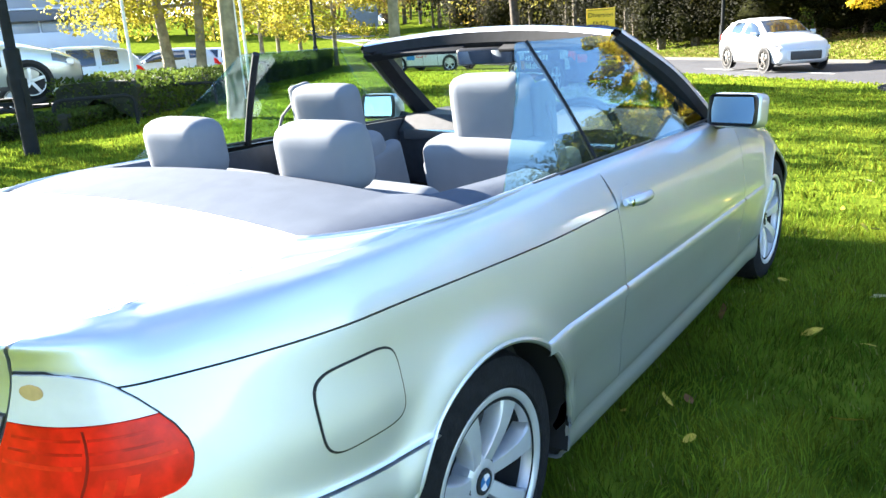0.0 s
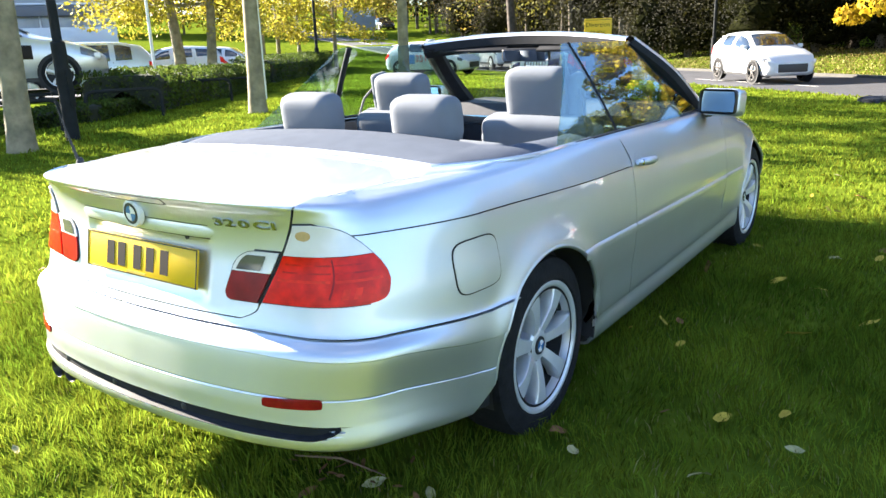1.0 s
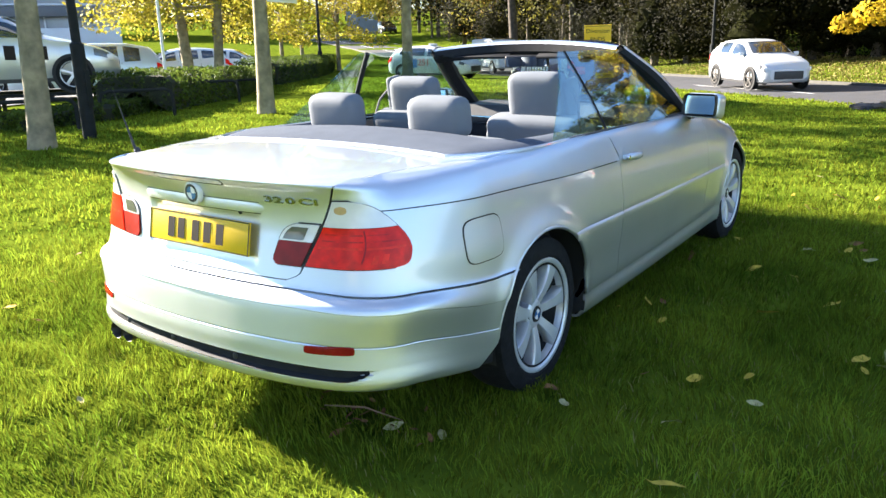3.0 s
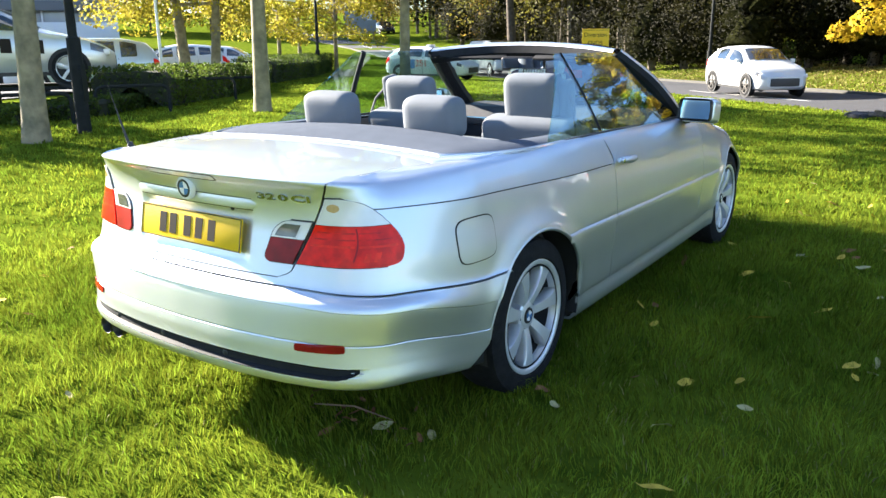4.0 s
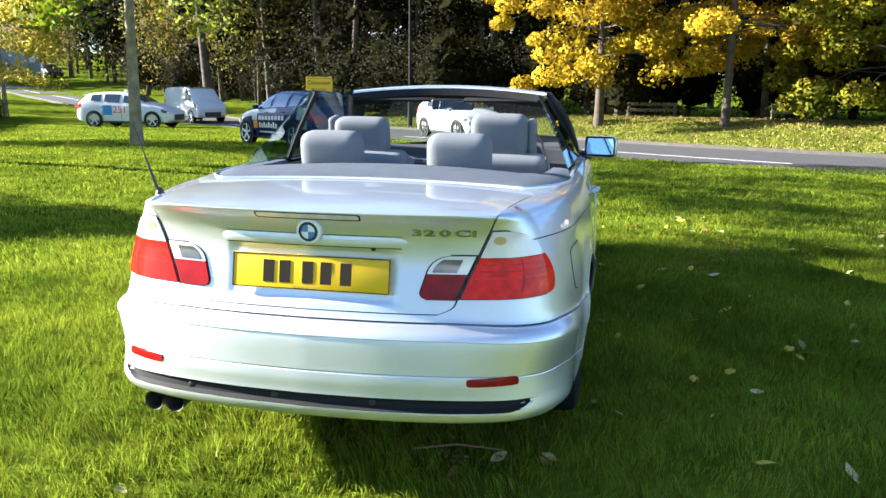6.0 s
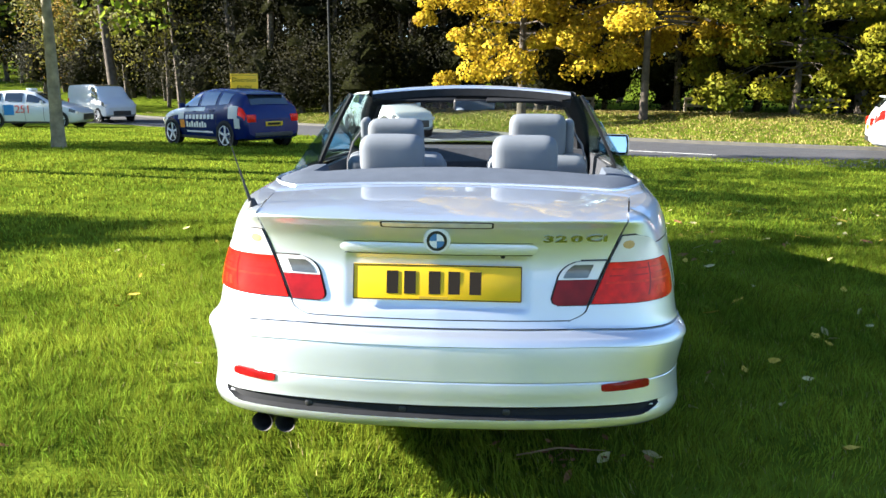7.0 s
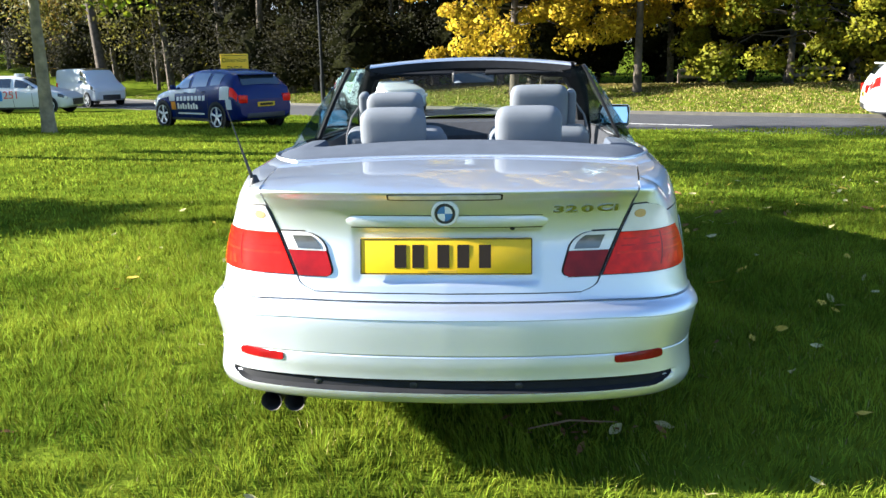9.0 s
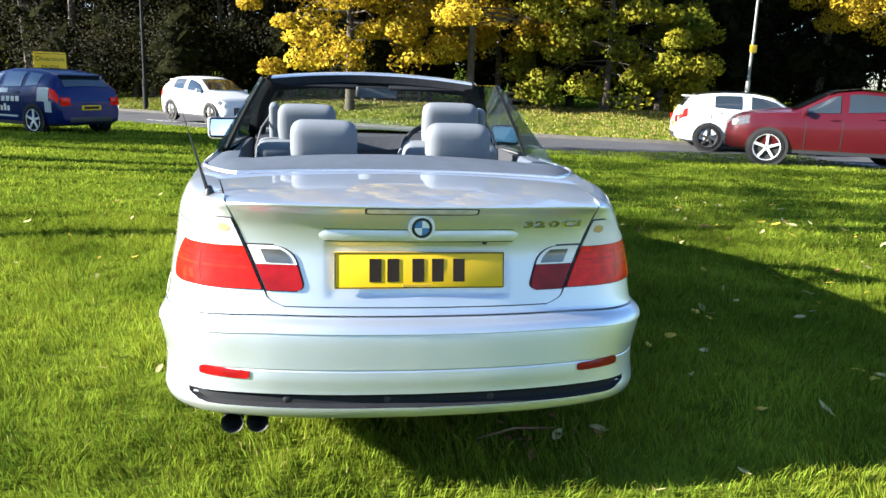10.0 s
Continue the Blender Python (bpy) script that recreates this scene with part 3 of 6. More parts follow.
def tail_lamp(sg):
    ua, ub = u_at_x(0.498), u_at_y_fine(-0.730)

    def left(g):
        return lambda z: u_on(round(cut_x(z) + g, 5), round(z, 5))

    def right(g):
        return lambda z: ua + (ub - ua) * float(np.interp(z, OUT_Z, OUT_F)) + g

    red = [0.684, 0.6855, 0.6875, 0.690, 0.693, 0.697, 0.702, 0.708] + list(np.linspace(0.715, 0.806, 14))
    clear = list(np.linspace(0.808, 0.889, 14))
    lamp = PART("tail_lamp", zpatch(red, left(0.007), right(0), 24, 0.006, sg=sg), RED_LENS, "red tail lamp lens")
    part("clear_lens", zpatch(clear, left(0.007), right(0), 20, 0.006, sg=sg), CLEAR_LENS, lamp, "clear indicator lens")
    seal = [0.680, 0.682, 0.684, 0.6865, 0.690, 0.694, 0.700] + list(np.linspace(0.707, 0.893, 30))
    part("lamp_seal", zpatch(seal, left(0.0035), right(0.004), 24, 0.0016, 0.004, sg=sg), GAP, lamp)
    # moulded cells behind the lens
    span = lambda k: (lambda z: left(0.007)(z) + (right(0)(z) - left(0.007)(z)) * k)
    for k0, k1, z0, z1, cell in ((0.50, 0.515, 0.702, 0.800, DARK_RED), (0.60, 0.66, 0.700, 0.726, LENS_CELL), (0.70, 0.76, 0.700, 0.728, LENS_CELL), (0.04, 0.48, 0.742, 0.749, LENS_CELL), (0.52, 0.94, 0.742, 0.749, LENS_CELL), (0.05, 0.48, 0.764, 0.768, LENS_DEEP), (0.52, 0.90, 0.764, 0.768, LENS_DEEP), (0.05, 0.48, 0.784, 0.788, LENS_DEEP), (0.52, 0.86, 0.784, 0.788, LENS_DEEP)):
        part("lens_cell", zpatch(list(np.linspace(z0, z1, 6)), span(k0), span(k1), 8, 0.0065, 0.001, sg=sg), cell, lamp)
    c = u_on(0.585, 0.862)
    part("amber_bulb", zpatch(list(0.861 + 0.013 * np.linspace(-1, 1, 9)), lambda z: c - 0.026 * math.sqrt(max(0.02, 1 - ((z - 0.861) / 0.0131) ** 2)), lambda z: c + 0.026 * math.sqrt(max(0.02, 1 - ((z - 0.861) / 0.0131) ** 2)), 10, 0.0072, 0.002, sg=sg), AMBER, lamp, "pale amber bulb")

    # the inner lamp on the boot lid
    def inner_left(g):
        def fn(z):
            up, dn = min(1.0, max(0.0, (z - 0.765) / 0.047)), min(1.0, max(0.0, (0.706 - z) / 0.025))
            x = 0.349 + 0.295 * (z - 0.69) + 0.058 * (1 - math.sqrt(1 - up * up)) + 0.026 * (1 - math.sqrt(1 - dn * dn))
            return u_on(round(x + g, 5), round(z, 5))
        return fn

    low = [0.681, 0.6814, 0.6825, 0.6845, 0.688, 0.692, 0.697, 0.704, 0.715, 0.730, 0.745, 0.7555]
    high = [0.757, 0.765, 0.775, 0.785, 0.792, 0.798, 0.803, 0.807, 0.8095, 0.811, 0.8117, 0.812]
    inner = PART("inner_tail_lamp", zpatch(low, inner_left(0), left(-0.008), 16, 0.006, sg=sg), DARK_RED, "dark red lower lens")
    part("reverse_lens", zpatch(high, inner_left(0), left(-0.008), 16, 0.006, sg=sg), CLEAR_LENS, inner, "clear reversing lens")
    part("lens_window", zpatch([0.7625, 0.770, 0.780, 0.788, 0.794, 0.799, 0.802], inner_left(0.014), left(-0.042), 12, 0.0085, 0.003, sg=sg), GREY_LENS, inner)
    part("lamp_seal", zpatch([0.6775] + low + high + [0.8165], lambda z: inner_left(-0.005)(min(max(z, 0.681), 0.812)), left(-0.0035), 16, 0.0016, 0.004, sg=sg), GAP, inner)
    # reflector in the bumper
    ra, rb = u_at_x(0.508), u_at_x(0.668)
    PART("reflector", rounded(ra, rb, 0.424, 0.450, 14, 4, off=0.004, power=7) if sg > 0 else rounded(-rb, -ra, 0.424, 0.450, 14, 4, off=0.004, power=7), DARK_RED, "narrow red reflector")


both(tail_lamp)
ins = list(np.linspace(-SLOT + 0.012, SLOT - 0.012, 90))
PART("bumper_insert", panel(ins, lambda u: 2.82 - 0.52 * (1 - smoothstep(SLOT - 0.10, SLOT, abs(u))) ** 0.5 - 0.01, lambda u: 2.825, 4, off=0.003, lip=0.004), BLACK_LINING, "black plastic insert strip")
for x in (-0.40, -0.10, 0.22):
    PART("insert_cap", lathe([(0.012, 0.012), (-0.004, 0.0115), (-0.006, 0.009), (-0.006, 0.0)], "y", 16), BLACK, "small dark round cap").location = S(math.copysign(u_at_x(abs(x)), x), 2.55, 0.0)
uf0, uf1 = u_at_y_fine(-0.495), u_at_y_fine(-0.295)
flap = PART("fuel_flap", rounded(uf0, uf1, 0.625, 0.772, 24, 10, off=0.0035, power=4.5), SILVER)
part("flap_gap", rounded(uf0 - 0.004, uf1 + 0.004, 0.621, 0.776, 24, 10, off=0.0014, lip=0.002, power=4.5), GAP, flap)
# brake lamp, grip bar, roundel, lettering
PART("high_brake_lamp", rounded(-0.168, 0.168, 0.921, 0.936, 30, 4, off=0.003, power=10), BRAKE_LENS, "slim clear high brake lamp")
PART("brake_lamp_seal", rounded(-0.174, 0.174, 0.917, 0.940, 30, 4, off=0.0012, lip=0.003, power=10), GAP)
rows = []
for i in range(41):
    x = -0.316 + 0.632 * i / 40
    k = max(0.0, 1 - abs(2 * i / 40 - 1) ** 26)
    u = math.copysign(u_at_x(abs(x)), x)
    rows.append([S(u, v_at_z(abs(u), 0.849 + dz * (0.35 + 0.65 * k)), o * k ** 0.4) for dz, o in ((-0.017, -0.002), (-0.0165, 0.0045), (-0.013, 0.0055), (0.002, 0.0036), (0.013, 0.0015), (0.018, -0.001))])
grip = PART("grip_bar", grid_mesh(rows), SILVER, "silver grip bar over the number plate")
for z, r in ((0.8685, 0.0010), (0.8305, 0.0016)):
    line = [S(math.copysign(u_at_x(abs(x)), x), v_at_z(u_at_x(abs(x)), z), 0.0005) for x in np.linspace(-0.300, 0.300, 41)]
    part("grip_gap", tube([tuple(q) for q in line], r, 6), GAP, grip)
rd = PART("roundel", lathe([(0.0, 0.041), (-0.010, 0.041), (-0.0155, 0.038), (-0.016, 0.033), (-0.016, 0.0)], "y", 40), WHITE_GLOSS, "round enamel badge on the boot lid")
rd.matrix_basis = pose(0, -0.925, 0.879, 3, 0, 0)
part("badge_ring", lathe([(-0.0160, 0.031), (-0.0172, 0.031), (-0.0172, 0.0225), (-0.0160, 0.0225)], "y", 40, close=True), BLACK, rd)
for k in range(4):
    v = [(0, -0.0169, 0)] + [(0.0227 * math.cos(a), -0.0169, 0.0227 * math.sin(a)) for a in np.linspace(k * math.pi / 2, (k + 1) * math.pi / 2, 9)]
    part("badge_quarter", raw(v, [tuple(range(10))]), BADGE_BLUE if k % 2 else WHITE_GLOSS, rd)
x = 0.318
for ch, w in zip("320Ci", (0.038, 0.038, 0.056, 0.050, 0.020)):
    cu = u_on(round(x + w / 2, 4), 0.884)
    p = S(cu, v_at_z(cu, 0.884), 0.001)
    n = skin_normal(cu, v_at_z(cu, 0.884))
    m = Matrix.Translation(p) @ Matrix.Rotation(math.atan2(n.x, -n.y), 4, "Z") @ Matrix.Rotation(math.pi / 2 - math.asin(max(-1, min(1, n.z))), 4, "X") @ Matrix.Diagonal((2.15, 0.92, 1, 1))
    lettering("letter", ch, 0.034, m, DARK_CHROME, boot, 0.003, "raised dark chrome letter")
    x += w
# number plate with plain bars in place of its characters
plate = PART("number_plate", box((0.518, 0.008, 0.111), (0, 0, 0), 0.003), PLATE_Y, "yellow number plate")
plate.matrix_basis = pose(0, -0.932, 0.746, -11, 0, 0)
for w, h, x, z in ((0.516, 0.003, 0, 0.0525), (0.516, 0.003, 0, -0.0525)):
    part("plate_border", box((w, 0.002, h), (x, -0.0045, z)), INK, plate)
for x in (-0.2575, 0.2575):
    part("plate_border", box((0.003, 0.002, 0.105), (x, -0.0045, 0)), INK, plate)
for x, w in ((-0.137, 0.036), (-0.083, 0.036), (-0.007, 0.036), (0.053, 0.036), (0.118, 0.036)):
    part("plate_bar", box((w, 0.002, 0.070), (x, -0.0046, 0)), INK, plate)
part("plate_mark", box((0.09, 0.002, 0.007), (-0.01, -0.0046, -0.046)), mat("plate_mark_ink", (0.45, 0.30, 0.01), 0.5), plate)
PART("boot_lock", lathe([(0, 0.008), (-0.004, 0.007), (-0.004, 0)], "y", 14), GAP).location = (0.200, -0.908, 0.828)
for x in (-0.565, -0.490):
    ex = PART("exhaust_pipe", lathe([(0.25, 0.030), (-0.05, 0.031), (-0.053, 0.0335), (-0.049, 0.030), (0.10, 0.028), (0.10, 0.0)], "y", 24), STEEL, "dull steel tailpipe")
    ex.location = (x, -0.893, 0.272)
PART("silencer", box((0.6, 0.30, 0.13), (-0.3, -0.50, 0.30), 0.05, 3), STEEL)
# aerial
an = PART("aerial", tube([(0, 0, 0), (-0.012, -0.006, 0.045), (-0.038, -0.017, 0.145), (-0.068, -0.028, 0.26)], [0.0078, 0.0058, 0.0028, 0.0007], 8), BLACK, "black whip aerial")
an.location = (-0.646, -0.695, 0.930)
part("aerial_base", lathe([(-0.01, 0.019), (0.012, 0.016), (0.032, 0.008), (0.034, 0)], "z", 16), BLACK, an)


# wheels
def wheel(x, y, sg):
    w = PART("wheel", lathe([(-0.100, 0.20), (-0.106, 0.235), (-0.104, 0.275), (-0.090, 0.305), (-0.06, 0.315), (0, 0.317), (0.06, 0.315), (0.090, 0.305), (0.104, 0.275), (0.106, 0.238), (0.094, 0.226), (0.094, 0.20)], "x", 64, caps=False), RUBBER, "black road tyre")
    part("rim", lathe([(0.094, 0.2315), (0.1015, 0.2300), (0.1030, 0.2270), (0.1015, 0.2150), (0.096, 0.2095), (0.060, 0.2050)], "x", 64, caps=False), ALLOY, w, "silver alloy rim")
    # barrel, disc and backing are near-black to paint the shade behind the spokes
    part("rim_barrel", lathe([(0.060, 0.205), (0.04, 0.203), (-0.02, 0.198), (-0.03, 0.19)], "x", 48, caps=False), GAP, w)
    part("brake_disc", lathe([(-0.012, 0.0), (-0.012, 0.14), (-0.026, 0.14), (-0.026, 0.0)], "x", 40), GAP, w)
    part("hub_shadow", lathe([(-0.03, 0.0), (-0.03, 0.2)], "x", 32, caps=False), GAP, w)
    part("hub", lathe([(0.02, 0.068), (0.064, 0.064), (0.074, 0.048), (0.074, 0.034), (0.070, 0.034), (0.070, 0.0)], "x", 32), ALLOY, w)
    part("cap_ring", lathe([(0.070, 0.033), (0.0775, 0.031), (0.0775, 0.021), (0.0755, 0.021), (0.0755, 0.0)], "x", 28), GAP, w)
    for k in range(4):
        v = [(0.0785, 0, 0)] + [(0.0785, 0.021 * math.cos(a), 0.021 * math.sin(a)) for a in np.linspace(k * math.pi / 2, (k + 1) * math.pi / 2, 7)]
        part("cap_quarter", raw(v, [tuple(range(8))]), BADGE_BLUE if k % 2 else WHITE_GLOSS, w)
    for k in range(5):
        a = 2 * math.pi * k / 5 + 0.3
        part("wheel_bolt", lathe([(0.055, 0.010), (0.071, 0.010), (0.071, 0.007), (0.063, 0.0)], "x", 8), GAP, w).location = (0, 0.047 * math.cos(a), 0.047 * math.sin(a))
    for k in range(7):
        a = 2 * math.pi * k / 7 + math.pi / 2
        rows = []
        for i in range(9):
            t = i / 8
            r = 0.045 + 0.168 * t
            half = 0.0185 + 0.007 * t + 0.018 * t ** 4
            front = 0.068 + 0.014 * math.sin(math.pi * t * 0.85) + 0.016 * t
            rows.append([(front - 0.050, r, -half * 0.85), (front - 0.006, r, -half), (front, r, -half * 0.86), (front + 0.001, r, 0), (front, r, half * 0.86), (front - 0.006, r, half), (front - 0.050, r, half * 0.85)])
        sp = part("spoke", grid_mesh(rows), ALLOY, w)
        sp.matrix_basis = Matrix.Rotation(a, 4, "X")
    w.matrix_basis = pose(x, y, 0.300) @ (Matrix.Identity(4) if sg > 0 else Matrix.Rotation(math.pi, 4, "Z")) @ Matrix.Rotation(0.35 * (y + 1), 4, "X")
    # arch liner
    pts = []
    for a in np.linspace(-0.25, math.pi + 0.25, 40):
        yy, zz = y + (ARCH_R + 0.006) * math.cos(a), 0.302 + (ARCH_R + 0.006) * math.sin(a)
        ua_ = u_at_y_fine(yy)
        xo = S(ua_, v_at_z(ua_, max(zz, 0.31))).x - 0.010
        pts.append([(sg * (0.55 + (xo - 0.55) * j / 3), yy, zz) for j in range(4)])
    PART("arch_liner", grid_mesh(pts), GAP)
    lipp = []
    for a in np.linspace(0.06, math.pi - 0.06, 40):
        yy, zz = y + (ARCH_R + 0.001) * math.cos(a), 0.302 + (ARCH_R + 0.001) * math.sin(a)
        ua_ = u_at_y_fine(yy)
        lipp.append(S(sg * ua_, v_at_z(ua_, zz), -0.006))
    PART("arch_lip", tube(lipp, 0.0085, 8), SILVER)


for y in (0.0, 2.725):
    wheel(0.735, y, 1)
    wheel(-0.735, y, -1)
PART("underbody", box((1.30, 3.3, 0.10), (0, 1.35, 0.27), 0.03), GAP)

# bonnet and scuttle
rows = []
for i in range(31):
    s = -1 + 2 * i / 30
    col = []
    for j in range(25):
        t = j / 24
        y = 2.12 + 1.10 * t
        u = u_at_y_fine(min(y, 3.19))
        p = S(u, 13.0)
        x = s * p.x
        col.append((x, y + (-0.05 * s * s * t), p.z + 0.055 * (1 - s * s) * (1 - 0.35 * t)))
    rows.append(col)
PART("bonnet", grid_mesh(rows), SILVER)
PART("scuttle", box((1.45, 0.30, 0.03), (0, 2.02, 0.915), 0.01), BLACK)

# windscreen frame
HDR_Y, HDR_X = 1.33, 0.570


def header(t):
    """A point along the top rail, t from -1 to 1."""
    return Vector((HDR_X * t, HDR_Y + 0.075 * (1 - t * t), 1.283 + 0.036 * (1 - t * t)))


def base(t):
    return Vector((0.735 * t, 1.95 + 0.25 * (1 - t * t), 0.905 + 0.035 * (1 - t * t)))


rail = []
for i in range(33):
    p = header(-1 + i / 16)
    rail.append([tuple(p + Vector((0, dy, dz))) for dy, dz in ((-0.035, -0.010), (-0.030, 0.004), (0.0, 0.014), (0.045, 0.004), (0.07, -0.015))])
wf = PART("windscreen_frame", grid_mesh(rail), SILVER, "silver windscreen top rail")
rail = []
for i in range(33):
    p = header(-1 + i / 16)
    rail.append([tuple(p + Vector((0, dy, dz))) for dy, dz in ((-0.036, -0.004), (-0.040, -0.045), (-0.012, -0.074), (0.05, -0.058), (0.07, -0.017))])
part("rail_lining", grid_mesh(rail), BLACK_LINING, wf, "dark lining under the rail")
for x in (-0.29, 0.29):
    part("sun_visor", box((0.40, 0.11, 0.016), (0, 0, 0), 0.007), BLACK_LINING, wf).matrix_basis = pose(x, HDR_Y + 0.045, 1.262, 24, 0, -3 if x > 0 else 3)
for sg in (1, -1):
    a, b = header(sg), base(sg)
    mid = (a + b) / 2 + Vector((sg * 0.022, -0.01, 0.020))
    path = [np.array(a), np.array(mid), np.array(b + Vector((0, 0.03, -0.02)))]
    out, inn = [], []
    for i in range(17):
        c = Vector(cr(np.array(path), 2 * i / 16))
        r = 1 + 0.5 * (i / 16)
        out.append([tuple(c + Vector((sg * dx, dy * r, dz))) for dx, dy, dz in ((0.0295, -0.003, 0.004), (0.027, 0.012, 0.010), (0.018, 0.030, 0.016), (-0.005, 0.042, 0.018))])
        inn.append([tuple(c + Vector((sg * dx, dy * r, dz))) for dx, dy, dz in ((0.030, -0.004, 0.004), (0.026, -0.020, -0.008), (0.020, -0.034, -0.014), (-0.008, -0.044, -0.024), (-0.050, -0.050, -0.030), (-0.072, -0.005, -0.020), (-0.048, 0.035, 0.006), (-0.005, 0.042, 0.017))])
    part("pillar", grid_mesh(out if sg > 0 else [r[::-1] for r in out]), SILVER, wf)
    part("pillar_lining", grid_mesh(inn), BLACK_LINING, wf, "dark pillar lining")
rows = [[tuple(header(s) * (1 - t) + base(s) * t + Vector((0, 0.05 - 0.02 * t, 0.028 * math.sin(math.pi * t)))) for t in np.linspace(0, 1, 11)] for s in np.linspace(-0.985, 0.985, 21)]
ws = PART("windscreen", grid_mesh(rows), SCREEN, "clear tinted windscreen")
ws.visible_shadow = False
mirror = PART("interior_mirror", box((0.25, 0.035, 0.065), (0, 0, 0), 0.016, 3), BLACK, "black interior mirror")
mirror.matrix_basis = pose(0.02, HDR_Y + 0.03, 1.222, 14, 0, 14)
part("mirror_face", box((0.232, 0.002, 0.052), (0, -0.019, 0), 0.0), MIRROR, mirror)


# side glass
def pane_x(y, z):
    return 0.772 - 0.035 * smoothstep(1.25, 2.1, y) - 0.165 * max(0, z - 0.92) / 0.365 - 0.030 * ((z - 0.92) / 0.365) ** 2


def pane(name, sg, low, high, top, label):
    """A raised pane: low and high give y along its bottom and top edges, top the height of its top edge."""
    rows = []
    for i in range(17):
        s = i / 16
        zt, zb = top(s), 0.93 - 0.02 * smoothstep(1.0, 1.9, low[0] + (low[1] - low[0]) * s)
        col = []
        for j in range(11):
            t = j / 10
            y = (low[0] + (low[1] - low[0]) * s) * (1 - t) + (high[0] + (high[1] - high[0]) * s) * t
            z = zb + (zt - zb) * t
            col.append((sg * pane_x(y, z), y, z))
        rows.append(col)
    g = PART(name, slab(rows, 0.004), GLASS, label)
    g.visible_shadow = False
    return g


for sg in (1, -1):
    pane("door_glass", sg, (0.758, 1.90), (0.690, 1.300), lambda s: 1.287 - 0.006 * s, "green-tinted raised door glass")
    g = pane("quarter_glass", sg, (0.20, 0.750), (0.585, 0.682), lambda s: 1.287 - 0.055 * (1 - math.sqrt(max(0.0, 1 - (1 - min(1, s / 0.55)) ** 2))), "small raised rear quarter glass")
    seal = [(sg * (pane_x(0.7, z) - 0.004), 0.754 + (0.686 - 0.754) * t, z) for t in np.linspace(0, 1, 9) for z in (0.93 + 0.357 * t,)]
    part("glass_seal", tube(seal, 0.008 if sg > 0 else 0.014, 8), BLACK_LINING, g, "black rubber seal between the panes")
    belt = [S(sg * u_at_y_fine(y), 12.7, 0.006) for y in np.linspace(0.35, 1.92, 24)]
    PART("belt_seal", tube([tuple(p + Vector((-sg * 0.020, 0, 0.004))) for p in belt], 0.006, 6), BLACK)
    # door mirror
    mm = PART("door_mirror", box((0.195, 0.12, 0.135), (0, 0, 0), 0.034, 4), SILVER, "silver door mirror housing")
    mm.matrix_basis = pose(sg * 0.893, 1.80, 0.962, -7, 0, -sg * 8)
    part("mirror_rim", box((0.183, 0.012, 0.122), (0, -0.060, 0), 0.028, 3), BLACK, mm)
    part("mirror_face", raw([(-0.080, -0.0672, -0.048), (0.080, -0.0672, -0.048), (0.084, -0.0672, 0.0), (0.076, -0.0672, 0.050), (-0.076, -0.0672, 0.050), (-0.084, -0.0672, 0.0)], [(0, 1, 2, 3, 4, 5)]), MIRROR, mm, smooth=False)
    part("mirror_foot", tube([(-sg * 0.07, 0.01, -0.045), (-sg * 0.13, 0.03, -0.06)], [0.030, 0.026], 10), BLACK, mm)

# cabin
PART("cabin_tub", box((1.42, 2.2, 0.05), (0, 1.05, 0.33), 0.01), CARPET)
for sg in (1, -1):
    rows = [[(sg * (0.742 - 0.05 * smoothstep(0, 1, t) * (1 if y < 2 else 0)), y, 0.918 - 0.012 * smoothstep(1.5, 2, y) - 0.6 * t) for t in np.linspace(0, 1, 6)] for y in np.linspace(0.0, 2.0, 21)]
    PART("side_trim", slab(rows, 0.03), TRIM_DARK, "dark side lining")
    PART("arm_rest", box((0.09, 0.62, 0.06), (sg * 0.67, 1.25, 0.72), 0.02, 3), TRIM_DARK)


def cushion(size, bevel, m, name, label="", material=None, parent=None):
    bm = box(size, (0, 0, 0), bevel, 5)
    bmesh.ops.subdivide_edges(bm, edges=[e for e in bm.edges if e.calc_length() > 0.12], cuts=4, use_grid_fill=True)
    h = [s / 2 for s in size]
    for v in bm.verts:
        f = 1 + 0.06 * (1 - (v.co.x / h[0]) ** 2) * (1 - (v.co.z / h[2]) ** 2)
        v.co.y *= f
        v.co.x *= 1 + 0.03 * (1 - (v.co.z / h[2]) ** 2)
        v.co.z *= 1 + 0.03 * (1 - (v.co.x / h[0]) ** 2)
    ob = part(name, bm, material or LEATHER, parent or car, label)
    ob.matrix_basis = m
    return ob


